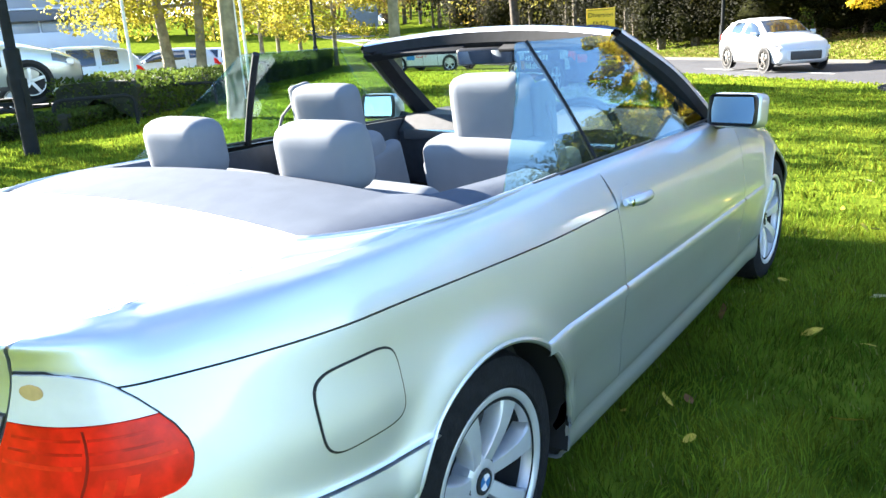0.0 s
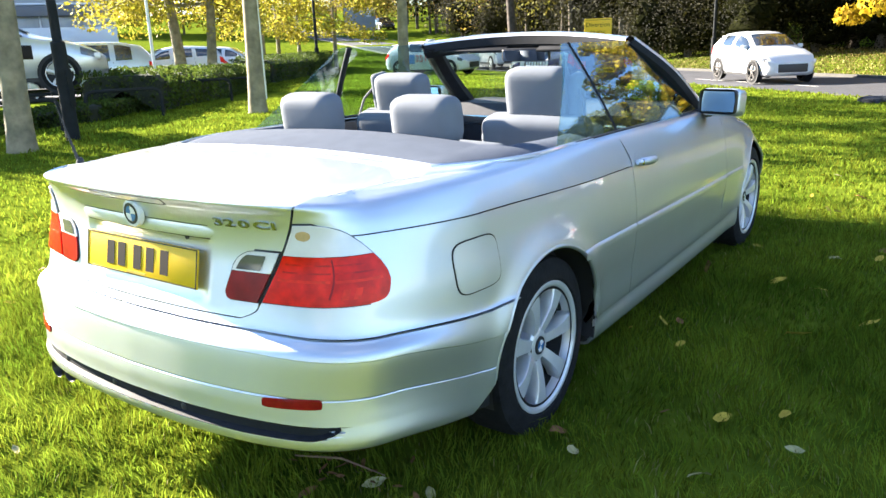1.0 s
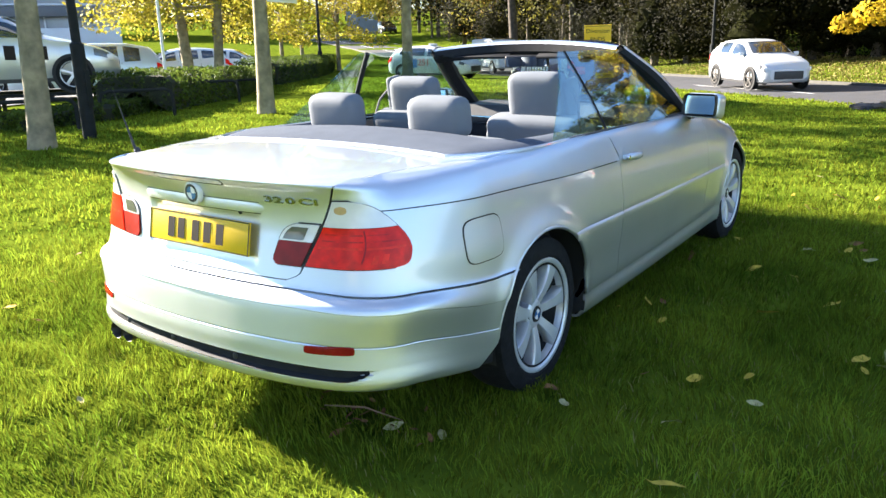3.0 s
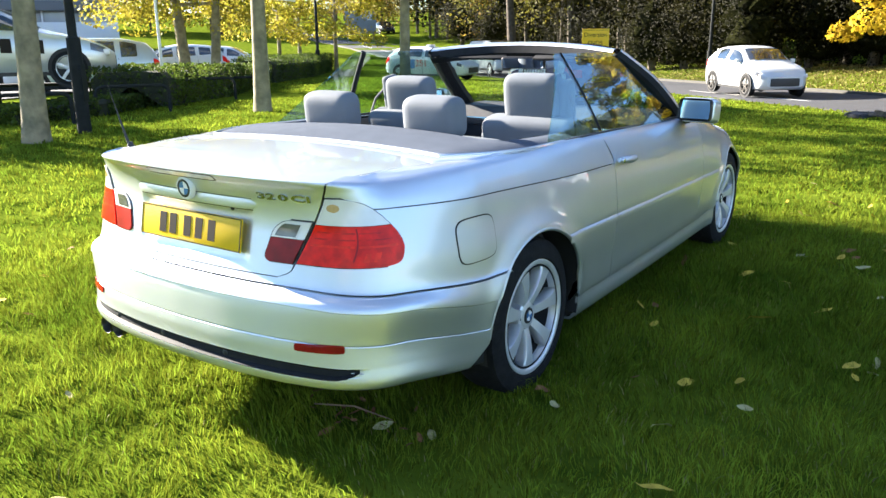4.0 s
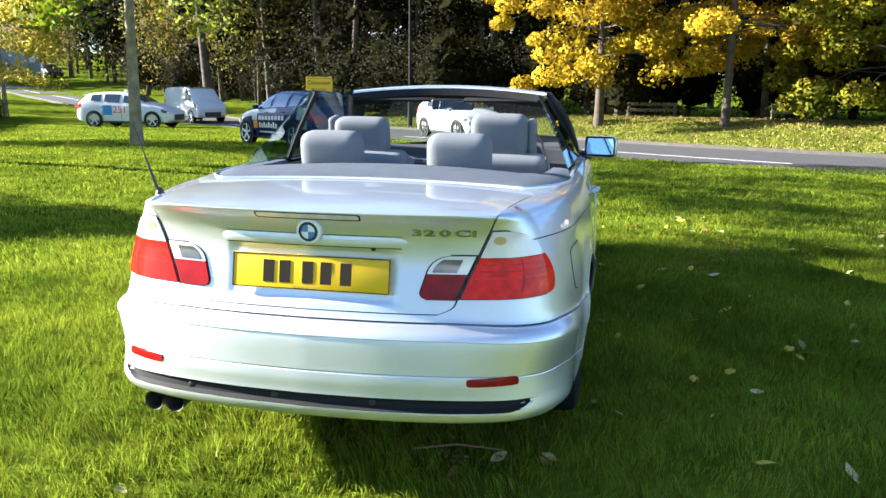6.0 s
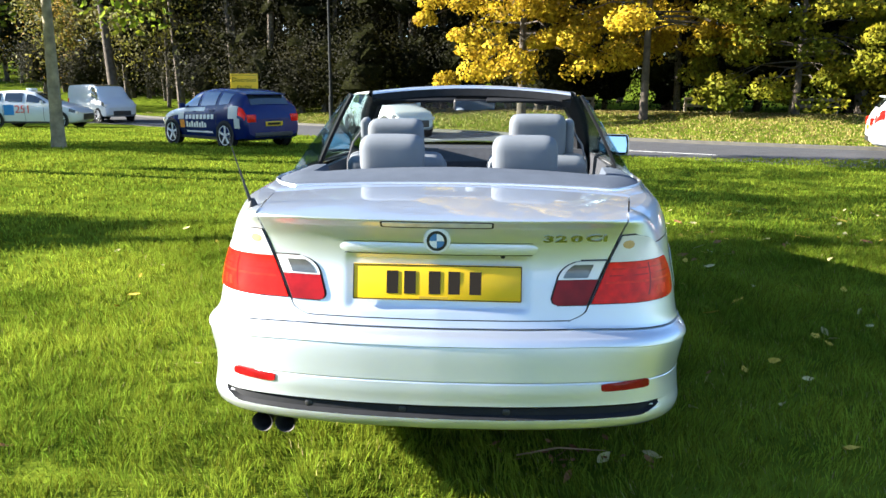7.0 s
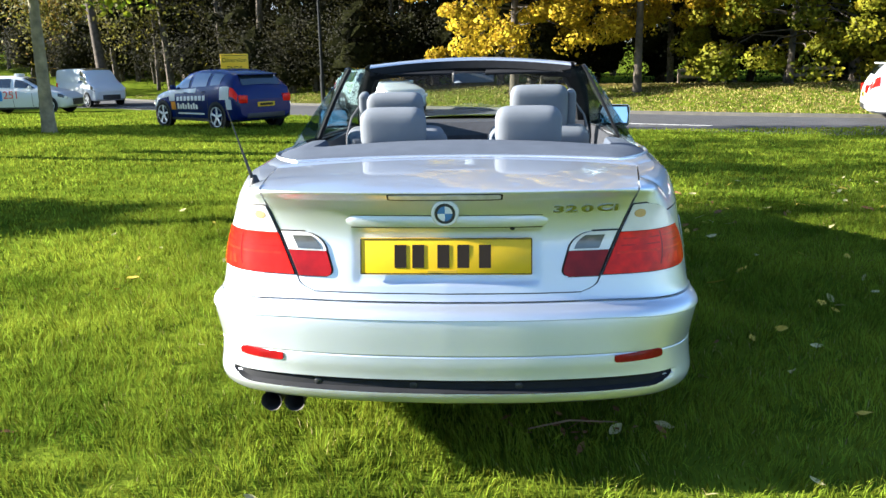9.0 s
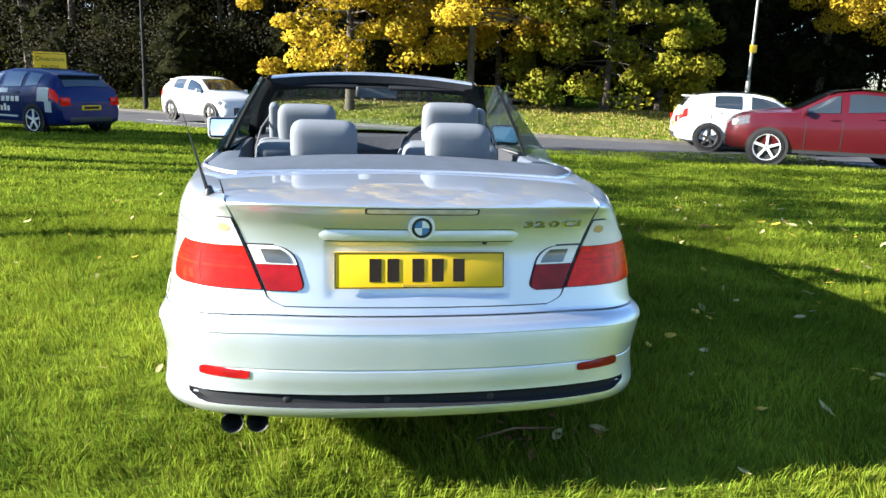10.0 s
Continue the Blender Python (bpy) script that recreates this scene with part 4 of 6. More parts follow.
for sg in (1, -1):
    # rear seats
    cushion((0.52, 0.16, 0.56), 0.05, pose(sg * 0.30, 0.27, 0.665, 18, 0, 0), "rear_seat_back", "grey leather rear seat")
    cushion((0.52, 0.46, 0.16), 0.05, pose(sg * 0.30, 0.56, 0.50, 4, 0, 0), "rear_seat_cushion")
    cushion((0.272, 0.125, 0.175), 0.056, pose(sg * 0.286, 0.112, 1.038, 6, 0, 0), "rear_headrest", "grey leather rear headrest")
    for dx in (-0.06, 0.06):
        PART("headrest_post", tube([(sg * 0.288 + dx, 0.13, 0.90), (sg * 0.288 + dx, 0.125, 1.0)], 0.008, 8), CHROME)
    # front seats
    fx = sg * 0.368
    fs = cushion((0.50, 0.14, 0.58), 0.055, pose(fx, 0.86, 0.70, 13, 0, 0), "front_seat_back", "grey leather front seat back")
    cushion((0.50, 0.52, 0.17), 0.055, pose(fx, 1.17, 0.46, 5, 0, 0), "front_seat_cushion")
    for dx in (-0.225, 0.225):
        cushion((0.07, 0.19, 0.46), 0.03, pose(fx + dx, 0.90, 0.70, 13, 0, 0), "seat_bolster")
    cushion((0.285, 0.115, 0.225), 0.05, pose(fx, 0.83, 1.075 - (0.028 if sg < 0 else 0), 8, 0, 0), "front_headrest", "grey leather front headrest")
    cushion((0.045, 0.10, 0.19), 0.02, pose(fx + sg * 0.165, 0.865, 1.065, 8, 0, 0), "belt_guide")
    belt = [(fx + sg * 0.185, 0.84, 1.10), (fx + sg * 0.225, 0.80, 1.04), (fx + sg * 0.25, 0.78, 0.95), (fx + sg * 0.26, 0.78, 0.75)]
    PART("seat_belt", tube(belt, 0.006, 6), mat("belt_grey", (0.09, 0.09, 0.10), 0.8), "grey seat belt")
cushion((0.16, 0.9, 0.22), 0.04, pose(0, 1.25, 0.46, 0, 0, 0), "centre_console", "", TRIM_DARK)
cushion((0.10, 0.30, 0.30), 0.04, pose(0, 0.27, 0.66, 14, 0, 0), "centre_arm_rest")
rows = []
for i in range(31):
    x = -0.70 + 1.40 * i / 30
    hump = 0.035 * math.exp(-((x - 0.37) / 0.17) ** 2)
    rows.append([(x, y, z + (hump if k in (1, 2) else 0)) for k, (y, z) in enumerate(((1.70, 0.60), (1.66, 0.86), (1.74, 0.935), (2.0, 0.935), (2.16, 0.92)))])
db = PART("dashboard", grid_mesh(rows), TRIM_DARK, "dark dashboard")
part("dash_trim", box((0.50, 0.02, 0.055), (-0.42, 1.668, 0.845), 0.008), CHROME, db, "brushed metal dash trim")
st = PART("steering_wheel", lathe([(0.014 * math.sin(a), 0.185 + 0.016 * math.cos(a)) for a in np.linspace(0, 2 * math.pi, 11)[:-1]], "y", 40, close=True), BLACK, "black three-spoke steering wheel")
st.matrix_basis = pose(0.37, 1.42, 0.86, -22, 0, 0)
part("wheel_boss", lathe([(0.03, 0.06), (-0.012, 0.058), (-0.02, 0.04), (-0.02, 0)], "y", 20), TRIM_DARK, st)
for a in (0, math.pi, 1.5 * math.pi):
    part("wheel_spoke", tube([(0.05 * math.cos(a), 0, 0.05 * math.sin(a)), (0.18 * math.cos(a), 0.006, 0.18 * math.sin(a))], 0.014, 6), CHROME, st)
part("column", tube([(0, 0.02, 0), (0, 0.35, 0)], 0.045, 12), TRIM_DARK, st)

# ---------------------------------------------------------------- ground
ROAD = np.array([(70, -24), (45, -8), (25, 5.0), (13.2, 12.4), (7.3, 15.4), (2.2, 18.9), (-4.1, 24.3), (-11.0, 30.0), (-19.5, 36.5), (-33, 46.5), (-62, 67), (-105, 98), (-170, 140)])
ROAD_W = 2.85
_road = np.array([cr(ROAD, t) for t in np.linspace(0, len(ROAD) - 1, 331)])
_rt = np.gradient(_road, axis=0)
_rt /= np.linalg.norm(_rt, axis=1)[:, None]
_rn = np.stack([_rt[:, 1], -_rt[:, 0]], 1)


def road_side(x, y):
    """The distance from the road's middle, positive on the side of the wood."""
    d = _road - (x, y)
    i = int(np.argmin((d ** 2).sum(1)))
    return float(-(d[i] @ _rn[i]))


def ground_z(x, y, side=None):
    r = math.hypot(x, y - 1.4)
    s = smoothstep(3, 9, r)
    far = min(1.0, 40.0 / max(r, 40.0))
    z = s * (-0.019 * (y - 1.4) * far + 0.25 * math.exp(-((x + 9) ** 2 / 32 + (y - 9) ** 2 / 50)))
    z += 0.045 * max(0.0, -0.64 * x + 0.77 * y - 45)
    if side is None:
        side = road_side(x, y) if r > 8 else -20
    z += 0.72 * smoothstep(ROAD_W + 0.4, ROAD_W + 8, side)
    return z


GRASS = mat("lawn", (0.072, 0.112, 0.009), 0.95, vary=0.3, scale=2.6, bump=0.8, bump_scale=45, detail=10, spec=0.0, second=(0.135, 0.176, 0.016))
BLADE = mat("grass_blades", (0.112, 0.170, 0.013), 0.65, vary=0.3, scale=0.9, second=(0.240, 0.284, 0.024), random_value=0.6, detail=6, spec=0.0)
_n, _l = BLADE.node_tree.nodes, BLADE.node_tree.links
_t, _x = _n.new("ShaderNodeBsdfTranslucent"), _n.new("ShaderNodeMixShader")
_l.new(_n["Principled BSDF"].inputs["Base Color"].links[0].from_socket, _t.inputs["Color"])
_x.inputs["Fac"].default_value = 0.45
_l.new(_n["Principled BSDF"].outputs["BSDF"], _x.inputs[1])
_l.new(_t.outputs["BSDF"], _x.inputs[2])
_l.new(_x.outputs["Shader"], _n["Material Output"].inputs["Surface"])
DRY = mat("dry_grass", (0.26, 0.22, 0.06), 0.8, vary=0.3, scale=3, random_value=0.3)
ASPHALT = mat("asphalt", (0.046, 0.047, 0.054), 0.82, vary=0.18, scale=2.5, bump=0.35, bump_scale=90, detail=8)
KERB = mat("kerb_stone", (0.058, 0.055, 0.046), 0.85, vary=0.2, scale=4, bump=0.3, bump_scale=40)
LINE = mat("road_paint", (0.62, 0.62, 0.60), 0.7, vary=0.12, scale=9)

xs = np.unique(np.concatenate([np.linspace(-240, -30, 40), np.linspace(-30, 30, 121), np.linspace(30, 200, 30)]))
ys = np.unique(np.concatenate([np.linspace(-160, -15, 22), np.linspace(-15, 45, 121), np.linspace(45, 260, 40)]))
vts = []
for y in ys:
    for x in xs:
        sd = road_side(x, y)
        z = ground_z(x, y, sd)
        if abs(sd) < ROAD_W + 0.02:
            z -= 0.14
        vts.append((x, y, z))
nx_ = len(xs)
ground = link("ground", raw(vts, [(j * nx_ + i, j * nx_ + i + 1, (j + 1) * nx_ + i + 1, (j + 1) * nx_ + i) for j in range(len(ys) - 1) for i in range(nx_ - 1)]), GRASS)
tagged(ground, "mown lawn with fallen leaves running down to the road", "ground", kind="structure")


def ribbon(a, b, dz, i0=0, i1=None, step=1):
    """A strip along the road between two offsets from its middle."""
    i1 = i1 or len(_road) - 1
    rows = []
    for i in range(i0, i1 + 1, step):
        rows.append([(*(_road[i] + _rn[i] * o), ground_z(*(_road[i]), 0.0) + dz) for o in (a, b)])
    return grid_mesh(rows)


tagged(link("road", ribbon(-ROAD_W, ROAD_W, -0.05), ASPHALT), "grey asphalt road with worn white lines", "road", kind="structure")
for name, o in (("kerb_near", -ROAD_W - 0.06), ("kerb_far", ROAD_W + 0.06)):
    rows = []
    for i in range(len(_road)):
        p, n = _road[i], _rn[i]
        z = ground_z(*p, 0.0)
        sg = 1 if o > 0 else -1
        rows.append([(*(p + n * (o + sg * dx)), z + dz) for dx, dz in ((-0.07, -0.08), (-0.065, 0.03), (-0.05, 0.045), (0.08, 0.045), (0.08, -0.1))])
    tagged(link(name, grid_mesh(rows), KERB), "pale stone kerb along the road", "kerb", kind="structure")
dash = thing("road_marking", "worn white dashed lines on asphalt", "road marking", kind="structure")
acc = np.concatenate([[0], np.cumsum(np.hypot(*np.diff(_road, axis=0).T))])
for s0 in np.arange(40, 190, 9.0):
    pts = []
    for s in np.linspace(s0, s0 + 6.0, 8):
        p = np.array([np.interp(s, acc, _road[:, 0]), np.interp(s, acc, _road[:, 1])])
        n = np.array([np.interp(s, acc, _rn[:, 0]), np.interp(s, acc, _rn[:, 1])])
        pts.append([(*(p + n * o), ground_z(*p, 0.0) - 0.045) for o in (-0.66, -0.54)])
    part("white_dash", grid_mesh(pts), LINE, dash)

# ---------------------------------------------------------------- trees
BARK = mat("pale_bark", (0.23, 0.195, 0.12), 0.9, vary=0.35, scale=6, bump=0.8, bump_scale=25, detail=6)
BARK_DARK = mat("dark_bark", (0.075, 0.06, 0.045), 0.95, vary=0.35, scale=5, bump=0.8, bump_scale=20)


def leaf_mat(name, color, second, rnd=0.35, through_light=0.4):
    m = mat(name, color, 0.65, spec=0.12, vary=0.25, scale=0.5, second=second, random_value=rnd, detail=3)
    n, l = m.node_tree.nodes, m.node_tree.links
    b = n["Principled BSDF"]
    tr, mx = n.new("ShaderNodeBsdfTranslucent"), n.new("ShaderNodeMixShader")
    src = b.inputs["Base Color"].links[0].from_socket
    l.new(src, tr.inputs["Color"])
    mx.inputs["Fac"].default_value = through_light
    l.new(b.outputs["BSDF"], mx.inputs[1])
    l.new(tr.outputs["BSDF"], mx.inputs[2])
    l.new(mx.outputs["Shader"], n["Material Output"].inputs["Surface"])
    return m


LEAF_GOLD = leaf_mat("golden_leaves", (0.40, 0.26, 0.010), (0.54, 0.40, 0.022))
LEAF_PALE = leaf_mat("pale_yellow_leaves", (0.38, 0.33, 0.03), (0.52, 0.46, 0.05))
LEAF_LIME = leaf_mat("yellow_green_leaves", (0.12, 0.15, 0.010), (0.30, 0.26, 0.014))
LEAF_GREEN = leaf_mat("green_leaves", (0.14, 0.23, 0.012), (0.32, 0.36, 0.02))
# these two hold the wood's shade in their colour, well below real leaf tone
LEAF_DEEP_SHADE = leaf_mat("deep_shade_leaves", (0.009, 0.013, 0.004), (0.017, 0.020, 0.006), 0.08, 0.5)
LEAF_SHADE = leaf_mat("shaded_olive_leaves", (0.009, 0.011, 0.003), (0.021, 0.020, 0.005), 0.08, 0.5)
LEAF_RUST = leaf_mat("rusty_leaves", (0.17, 0.105, 0.02), (0.28, 0.19, 0.03))
LEAF_OLIVE = leaf_mat("olive_leaves", (0.07, 0.08, 0.014), (0.14, 0.125, 0.018))


def leaf_mesh(centres, size, rng, droop=0.3, simple=False, outward=None):
    """Folded six-cornered leaves at the given places, or plain four-cornered ones for far woods."""
    n = len(centres)
    a = rng.normal(size=(n, 3))
    a[:, 2] -= droop
    a /= np.linalg.norm(a, axis=1)[:, None]
    b = np.cross(a, rng.normal(size=(n, 3)))
    b /= np.linalg.norm(b, axis=1)[:, None]
    c = np.cross(a, b)
    if outward is not None:
        # leaves lie on their clump's outside and share its rounded shading
        turn = -np.sign((c * outward).sum(1))[:, None]
        b, c = b * turn, c * turn
    s = (size * rng.uniform(0.6, 1.35, n))[:, None]
    P = [centres - a * s * 0.5, centres - a * s * 0.12 + b * s * 0.30 + c * s * 0.08, centres + a * s * 0.25 + b * s * 0.24 + c * s * 0.1, centres + a * s * 0.55, centres + a * s * 0.25 - b * s * 0.24 + c * s * 0.1, centres - a * s * 0.12 - b * s * 0.30 + c * s * 0.08]
    if simple:
        P = [P[0], P[1], P[3], P[5]]
        k = np.arange(n)[:, None] * 4
        faces = k + np.array([[0, 1, 2, 3]])
    else:
        k = np.arange(n)[:, None] * 6
        faces = np.concatenate([k + np.array([[0, 1, 2, 3]]), k + np.array([[0, 3, 4, 5]])], 1).reshape(-1, 4)
    verts = np.stack(P, 1).reshape(-1, 3)
    me = bpy.data.meshes.new("leaves")
    me.vertices.add(len(verts))
    me.vertices.foreach_set("co", verts.astype(np.float32).ravel())
    me.loops.add(len(faces) * 4)
    me.loops.foreach_set("vertex_index", faces.astype(np.int32).ravel())
    me.polygons.add(len(faces))
    me.polygons.foreach_set("loop_start", np.arange(0, len(faces) * 4, 4, dtype=np.int32))
    me.update(calc_edges=True)
    if outward is not None:
        for p in me.polygons:
            p.use_smooth = True
        me.normals_split_custom_set_from_vertices(np.repeat(outward, len(verts) // n, axis=0))
    return me


def join_tubes(specs):
    bm = bmesh.new()
    for path, radii, sides in specs:
        t = tube(path, radii, sides)
        me = bpy.data.meshes.new("t")
        t.to_mesh(me)
        t.free()
        bm.from_mesh(me)
        bpy.data.meshes.remove(me)
    return bm


def tree(pos, height, trunk_r, clear, spread_r, leaves, size, leaf, bark, label, seed, lean=(0, 0), clumps=60, squash=1.0, low=0.0, name="tree", sway=0.0, tight=1.0):
    """A tree: a tapered trunk, limbs, and a crown of leaf clumps round the limbs' ends."""
    rng = np.random.default_rng(seed)
    x, y = pos
    z = ground_z(x, y)
    t = thing(name, label, "tree", m=pose(x, y, z))
    top = np.array([lean[0], lean[1], height * 0.86])
    path, rad = [], []
    for i in range(15):
        f = (i / 14) ** 1.5
        path.append((top[0] * f + sway * 0.12 * math.sin(f * 5 + seed), top[1] * f + sway * 0.1 * math.cos(f * 4 + seed), height * 0.86 * f - 0.12))
        rad.append(trunk_r * (1 - 0.82 * f) * (1 + 0.30 * math.exp(-f * 40)))
    part("trunk", tube(path, rad, 12), bark, t)
    specs, ends = [], []
    for i in range(clumps):
        f = rng.uniform(clear / height, 0.97)
        h = height * f
        g = (f - clear / height) / (1 - clear / height)
        prof = math.sin(math.pi * min(1, (0.18 + 0.80 * g) ** 0.8)) ** 0.7
        ang = rng.uniform(0, 2 * math.pi)
        reach = spread_r * prof * rng.uniform(0.35, 1.0) ** 0.6
        start = np.array([top[0] * f * 0.85, top[1] * f * 0.85, h * 0.86])
        end = start + np.array([reach * math.cos(ang), reach * math.sin(ang), rng.uniform(-0.12, 0.22) * reach * squash - low * reach * (1 - g)])
        ends.append(end)
        if i % 2 == 0:
            mid = (start + end) / 2 + np.array([0, 0, 0.10 * reach])
            specs.append(([start, mid, end], [trunk_r * 0.28 * (1 - 0.6 * f), trunk_r * 0.16, 0.012], 5))
    tagged(part("limb_mass", join_tubes(specs), bark, t), kind="stuff")
    cen, way = [], []
    for e in ends:
        k = max(8, int(leaves / clumps * rng.uniform(0.5, 1.5)))
        sig = spread_r * rng.uniform(0.10, 0.20) * tight
        q = rng.normal(size=(k, 3))
        q *= np.minimum(1, 1.7 / np.linalg.norm(q, axis=1))[:, None] * np.array([sig, sig, sig * 0.62])
        d = q / sig + rng.normal(size=(k, 3)) * 0.35
        way.append(d / np.linalg.norm(d, axis=1)[:, None])
        q[:, 2] -= 0.10 * (q[:, 0] ** 2 + q[:, 1] ** 2) / sig
        cen.append(e + q)
    tagged(part("crown", leaf_mesh(np.concatenate(cen), size, rng, outward=np.concatenate(way)), leaf, t, smooth=False), kind="stuff")
    return t


tree((-7.95, 2.74), 9.5, 0.165, 5.2, 2.2, 4200, 0.15, LEAF_GREEN, BARK, "slim pale-barked tree with green leaves on the lawn", 1, (0.30, 0.20), clumps=50)
tree((-8.35, 7.05), 9.0, 0.150, 4.0, 3.0, 6000, 0.14, LEAF_GREEN, BARK, "slim pale-barked tree with green leaves on the lawn", 2, (-0.16, 0.33), clumps=70, low=0.36, tight=0.8)
tree((-9.0, 12.1), 9.0, 0.140, 4.0, 3.3, 6000, 0.14, LEAF_GREEN, BARK, "slim pale-barked tree with green leaves on the lawn", 3, (-0.03, 0.2), clumps=70, low=0.36, tight=0.8)
tree((0.90, 29.5), 13.5, 0.20, 3.1, 4.8, 36000, 0.15, LEAF_GOLD, BARK_DARK, "broad tree in golden autumn leaf beyond the road", 4, clumps=140, low=0.26, tight=0.55)
tree((5.45, 26.8), 13.5, 0.16, 3.7, 4.5, 34000, 0.15, LEAF_GOLD, BARK_DARK, "broad tree in golden autumn leaf beyond the road", 5, clumps=130, low=0.20, tight=0.55)
tree((10.8, 26.2), 9.5, 0.14, 1.0, 3.9, 40000, 0.15, LEAF_LIME, BARK_DARK, "bushy yellow-green tree hanging to the bank", 6, clumps=150, low=0.20, tight=0.62)
tree((22.0, 24.0), 10.0, 0.22, 4.6, 4.4, 26000, 0.12, LEAF_GOLD, BARK_DARK, "tree turning yellow beside the road", 7, clumps=90, low=0.1, tight=0.6)
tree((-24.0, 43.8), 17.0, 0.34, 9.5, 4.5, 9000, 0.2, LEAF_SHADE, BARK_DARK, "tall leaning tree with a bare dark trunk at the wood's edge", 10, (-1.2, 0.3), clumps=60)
# the planted strip by the hedge
tree((-17.8, 12.8), 8.0, 0.20, 2.9, 3.0, 20000, 0.10, LEAF_PALE, BARK, "twin-stemmed tree with yellow leaves behind the hedge", 8, (-1.6, 0.6), clumps=90, low=0.15)
tree((-17.1, 13.2), 7.5, 0.17, 3.0, 2.8, 12000, 0.10, LEAF_PALE, BARK, "twin-stemmed tree with yellow leaves behind the hedge", 9, (0.5, 0.2), clumps=50)
for i, (x, y, h) in enumerate(((-33, 30, 8), (-38, 36, 9), (-31, 34, 7.5), (-44, 44, 10))):
    tree((x, y), h, 0.15, 2.2, 3.4, 6500, 0.16, LEAF_LIME if i % 2 else LEAF_PALE, BARK, "slender birch with yellowing leaves beside the drive", 20 + i, clumps=50)


# near-black blobs inside the clumps stand for shade between the leaves
HEART = mat("shade_fill", (0.012, 0.013, 0.005), 0.95, vary=0.4, scale=3, bump=1.0, bump_scale=6, spec=0.0)


def woodland(name, spots, leaf, label, seed, size, per, h0, h1, bark=BARK_DARK, skirt=0.35, hearted=False):
    """Many far trees as one mass of leaves on real stems. hearted: dark blobs for inner shade in the low clumps."""
    rng = np.random.default_rng(seed)
    w = thing(name, label, "woodland", kind="stuff")
    specs, cen, way, sizes, hearts = [], [], [], [], []
    ball = bmesh.new()
    bmesh.ops.create_icosphere(ball, subdivisions=1, radius=1)
    knob, knob_faces = np.array([v.co for v in ball.verts]), [[v.index for v in f.verts] for f in ball.faces]
    ball.free()
    for x, y in spots:
        z, h = ground_z(x, y), rng.uniform(h0, h1)
        r = rng.uniform(0.12, 0.28)
        specs.append(([(x, y, z - 0.2), (x + rng.uniform(-.4, .4), y, z + h * 0.5), (x + rng.uniform(-.8, .8), y, z + h * 0.95)], [r, r * 0.7, 0.03], 7))
        for _ in range(46):
            f = rng.uniform(0.0, 1.0)
            hh = h * (skirt * 0.2 + (1 - skirt * 0.2) * f ** 0.75)
            rad = h * 0.30 * math.sin(math.pi * (0.12 + 0.86 * f)) ** 0.6
            a = rng.uniform(0, 2 * math.pi)
            c = np.array([x + rad * math.cos(a) * rng.uniform(.4, 1), y + rad * math.sin(a) * rng.uniform(.4, 1), z + hh])
            if hh < 2.0 and rng.uniform() > skirt:
                continue
            sg = rng.uniform(0.6, 1.3)
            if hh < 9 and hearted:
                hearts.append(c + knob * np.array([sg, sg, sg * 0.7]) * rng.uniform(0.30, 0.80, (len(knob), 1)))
            # fine leaves low down where the wood is seen, coarser ones in the canopy above
            k, fine = (int(per * 1.7), 0.70) if hh < 8 else (int(per * 0.35), 1.5)
            q = rng.normal(size=(k, 3)) * np.array([sg, sg, sg * 0.6])
            cen.append(c + q)
            sizes.append(np.full(k, size * fine))
            q = q / sg + 0.6 * np.array([math.cos(a), math.sin(a), 0.5])
            way.append(q / np.linalg.norm(q, axis=1)[:, None])
    part("stems", join_tubes(specs), bark, w)
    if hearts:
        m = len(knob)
        part("shade_fill_mass", raw(np.concatenate(hearts), [[i + k * m for i in f] for k in range(len(hearts)) for f in knob_faces]), HEART, w)
    part("foliage", leaf_mesh(np.concatenate(cen), np.concatenate(sizes), rng, simple=True, outward=np.concatenate(way)), leaf, w, smooth=False)
    return w


rng0 = np.random.default_rng(11)


def row_spots(x0, x1, n, y0, y1, jitter=1.5):
    """Uneven spots along a line, none of them on the road."""
    spots = [(x0 + (x1 - x0) * i / n + rng0.uniform(-jitter, jitter), y0 + (y1 - y0) * i / n + rng0.uniform(-jitter, jitter) * 2) for i in range(n)]
    return [p for p in spots if abs(road_side(*p)) > ROAD_W + 2.5]


woodland("shaded_woodland", row_spots(-24, 6, 17, 44.5, 34.5) + row_spots(-26, 8, 13, 52, 42), LEAF_SHADE, "olive wood of broadleaf trees beyond the bank, coloured as in shade", 31, 0.13, 200, 10.5, 15.0, skirt=0.6, hearted=True)
woodland("dark_woodland", row_spots(6, 50, 22, 35, 28) + row_spots(8, 50, 14, 42, 36), LEAF_DEEP_SHADE, "deep wood of broadleaf trees beyond the bank, coloured dark as in shade", 39, 0.17, 110, 7.0, 10.0, skirt=0.6, hearted=True)
woodland("back_woodland", row_spots(-60, 60, 26, 66, 50), LEAF_DEEP_SHADE, "deep wood of broadleaf trees beyond the bank, coloured dark as in shade", 32, 0.6, 50, 10, 14, skirt=0.9)
woodland("understory", row_spots(-20, 4, 14, 40.5, 34, 1.0) + row_spots(-36, -6, 22, 57.5, 39.5, 1.0), LEAF_SHADE, "undergrowth at the wood's edge, coloured as in shade", 38, 0.15, 90, 2.4, 4.4, skirt=1.0, hearted=True)
woodland("dark_understory", row_spots(4, 52, 26, 35, 27, 1.0), LEAF_DEEP_SHADE, "undergrowth at the wood's edge, coloured dark as in shade", 40, 0.17, 60, 2.2, 3.6, skirt=1.0, hearted=True)
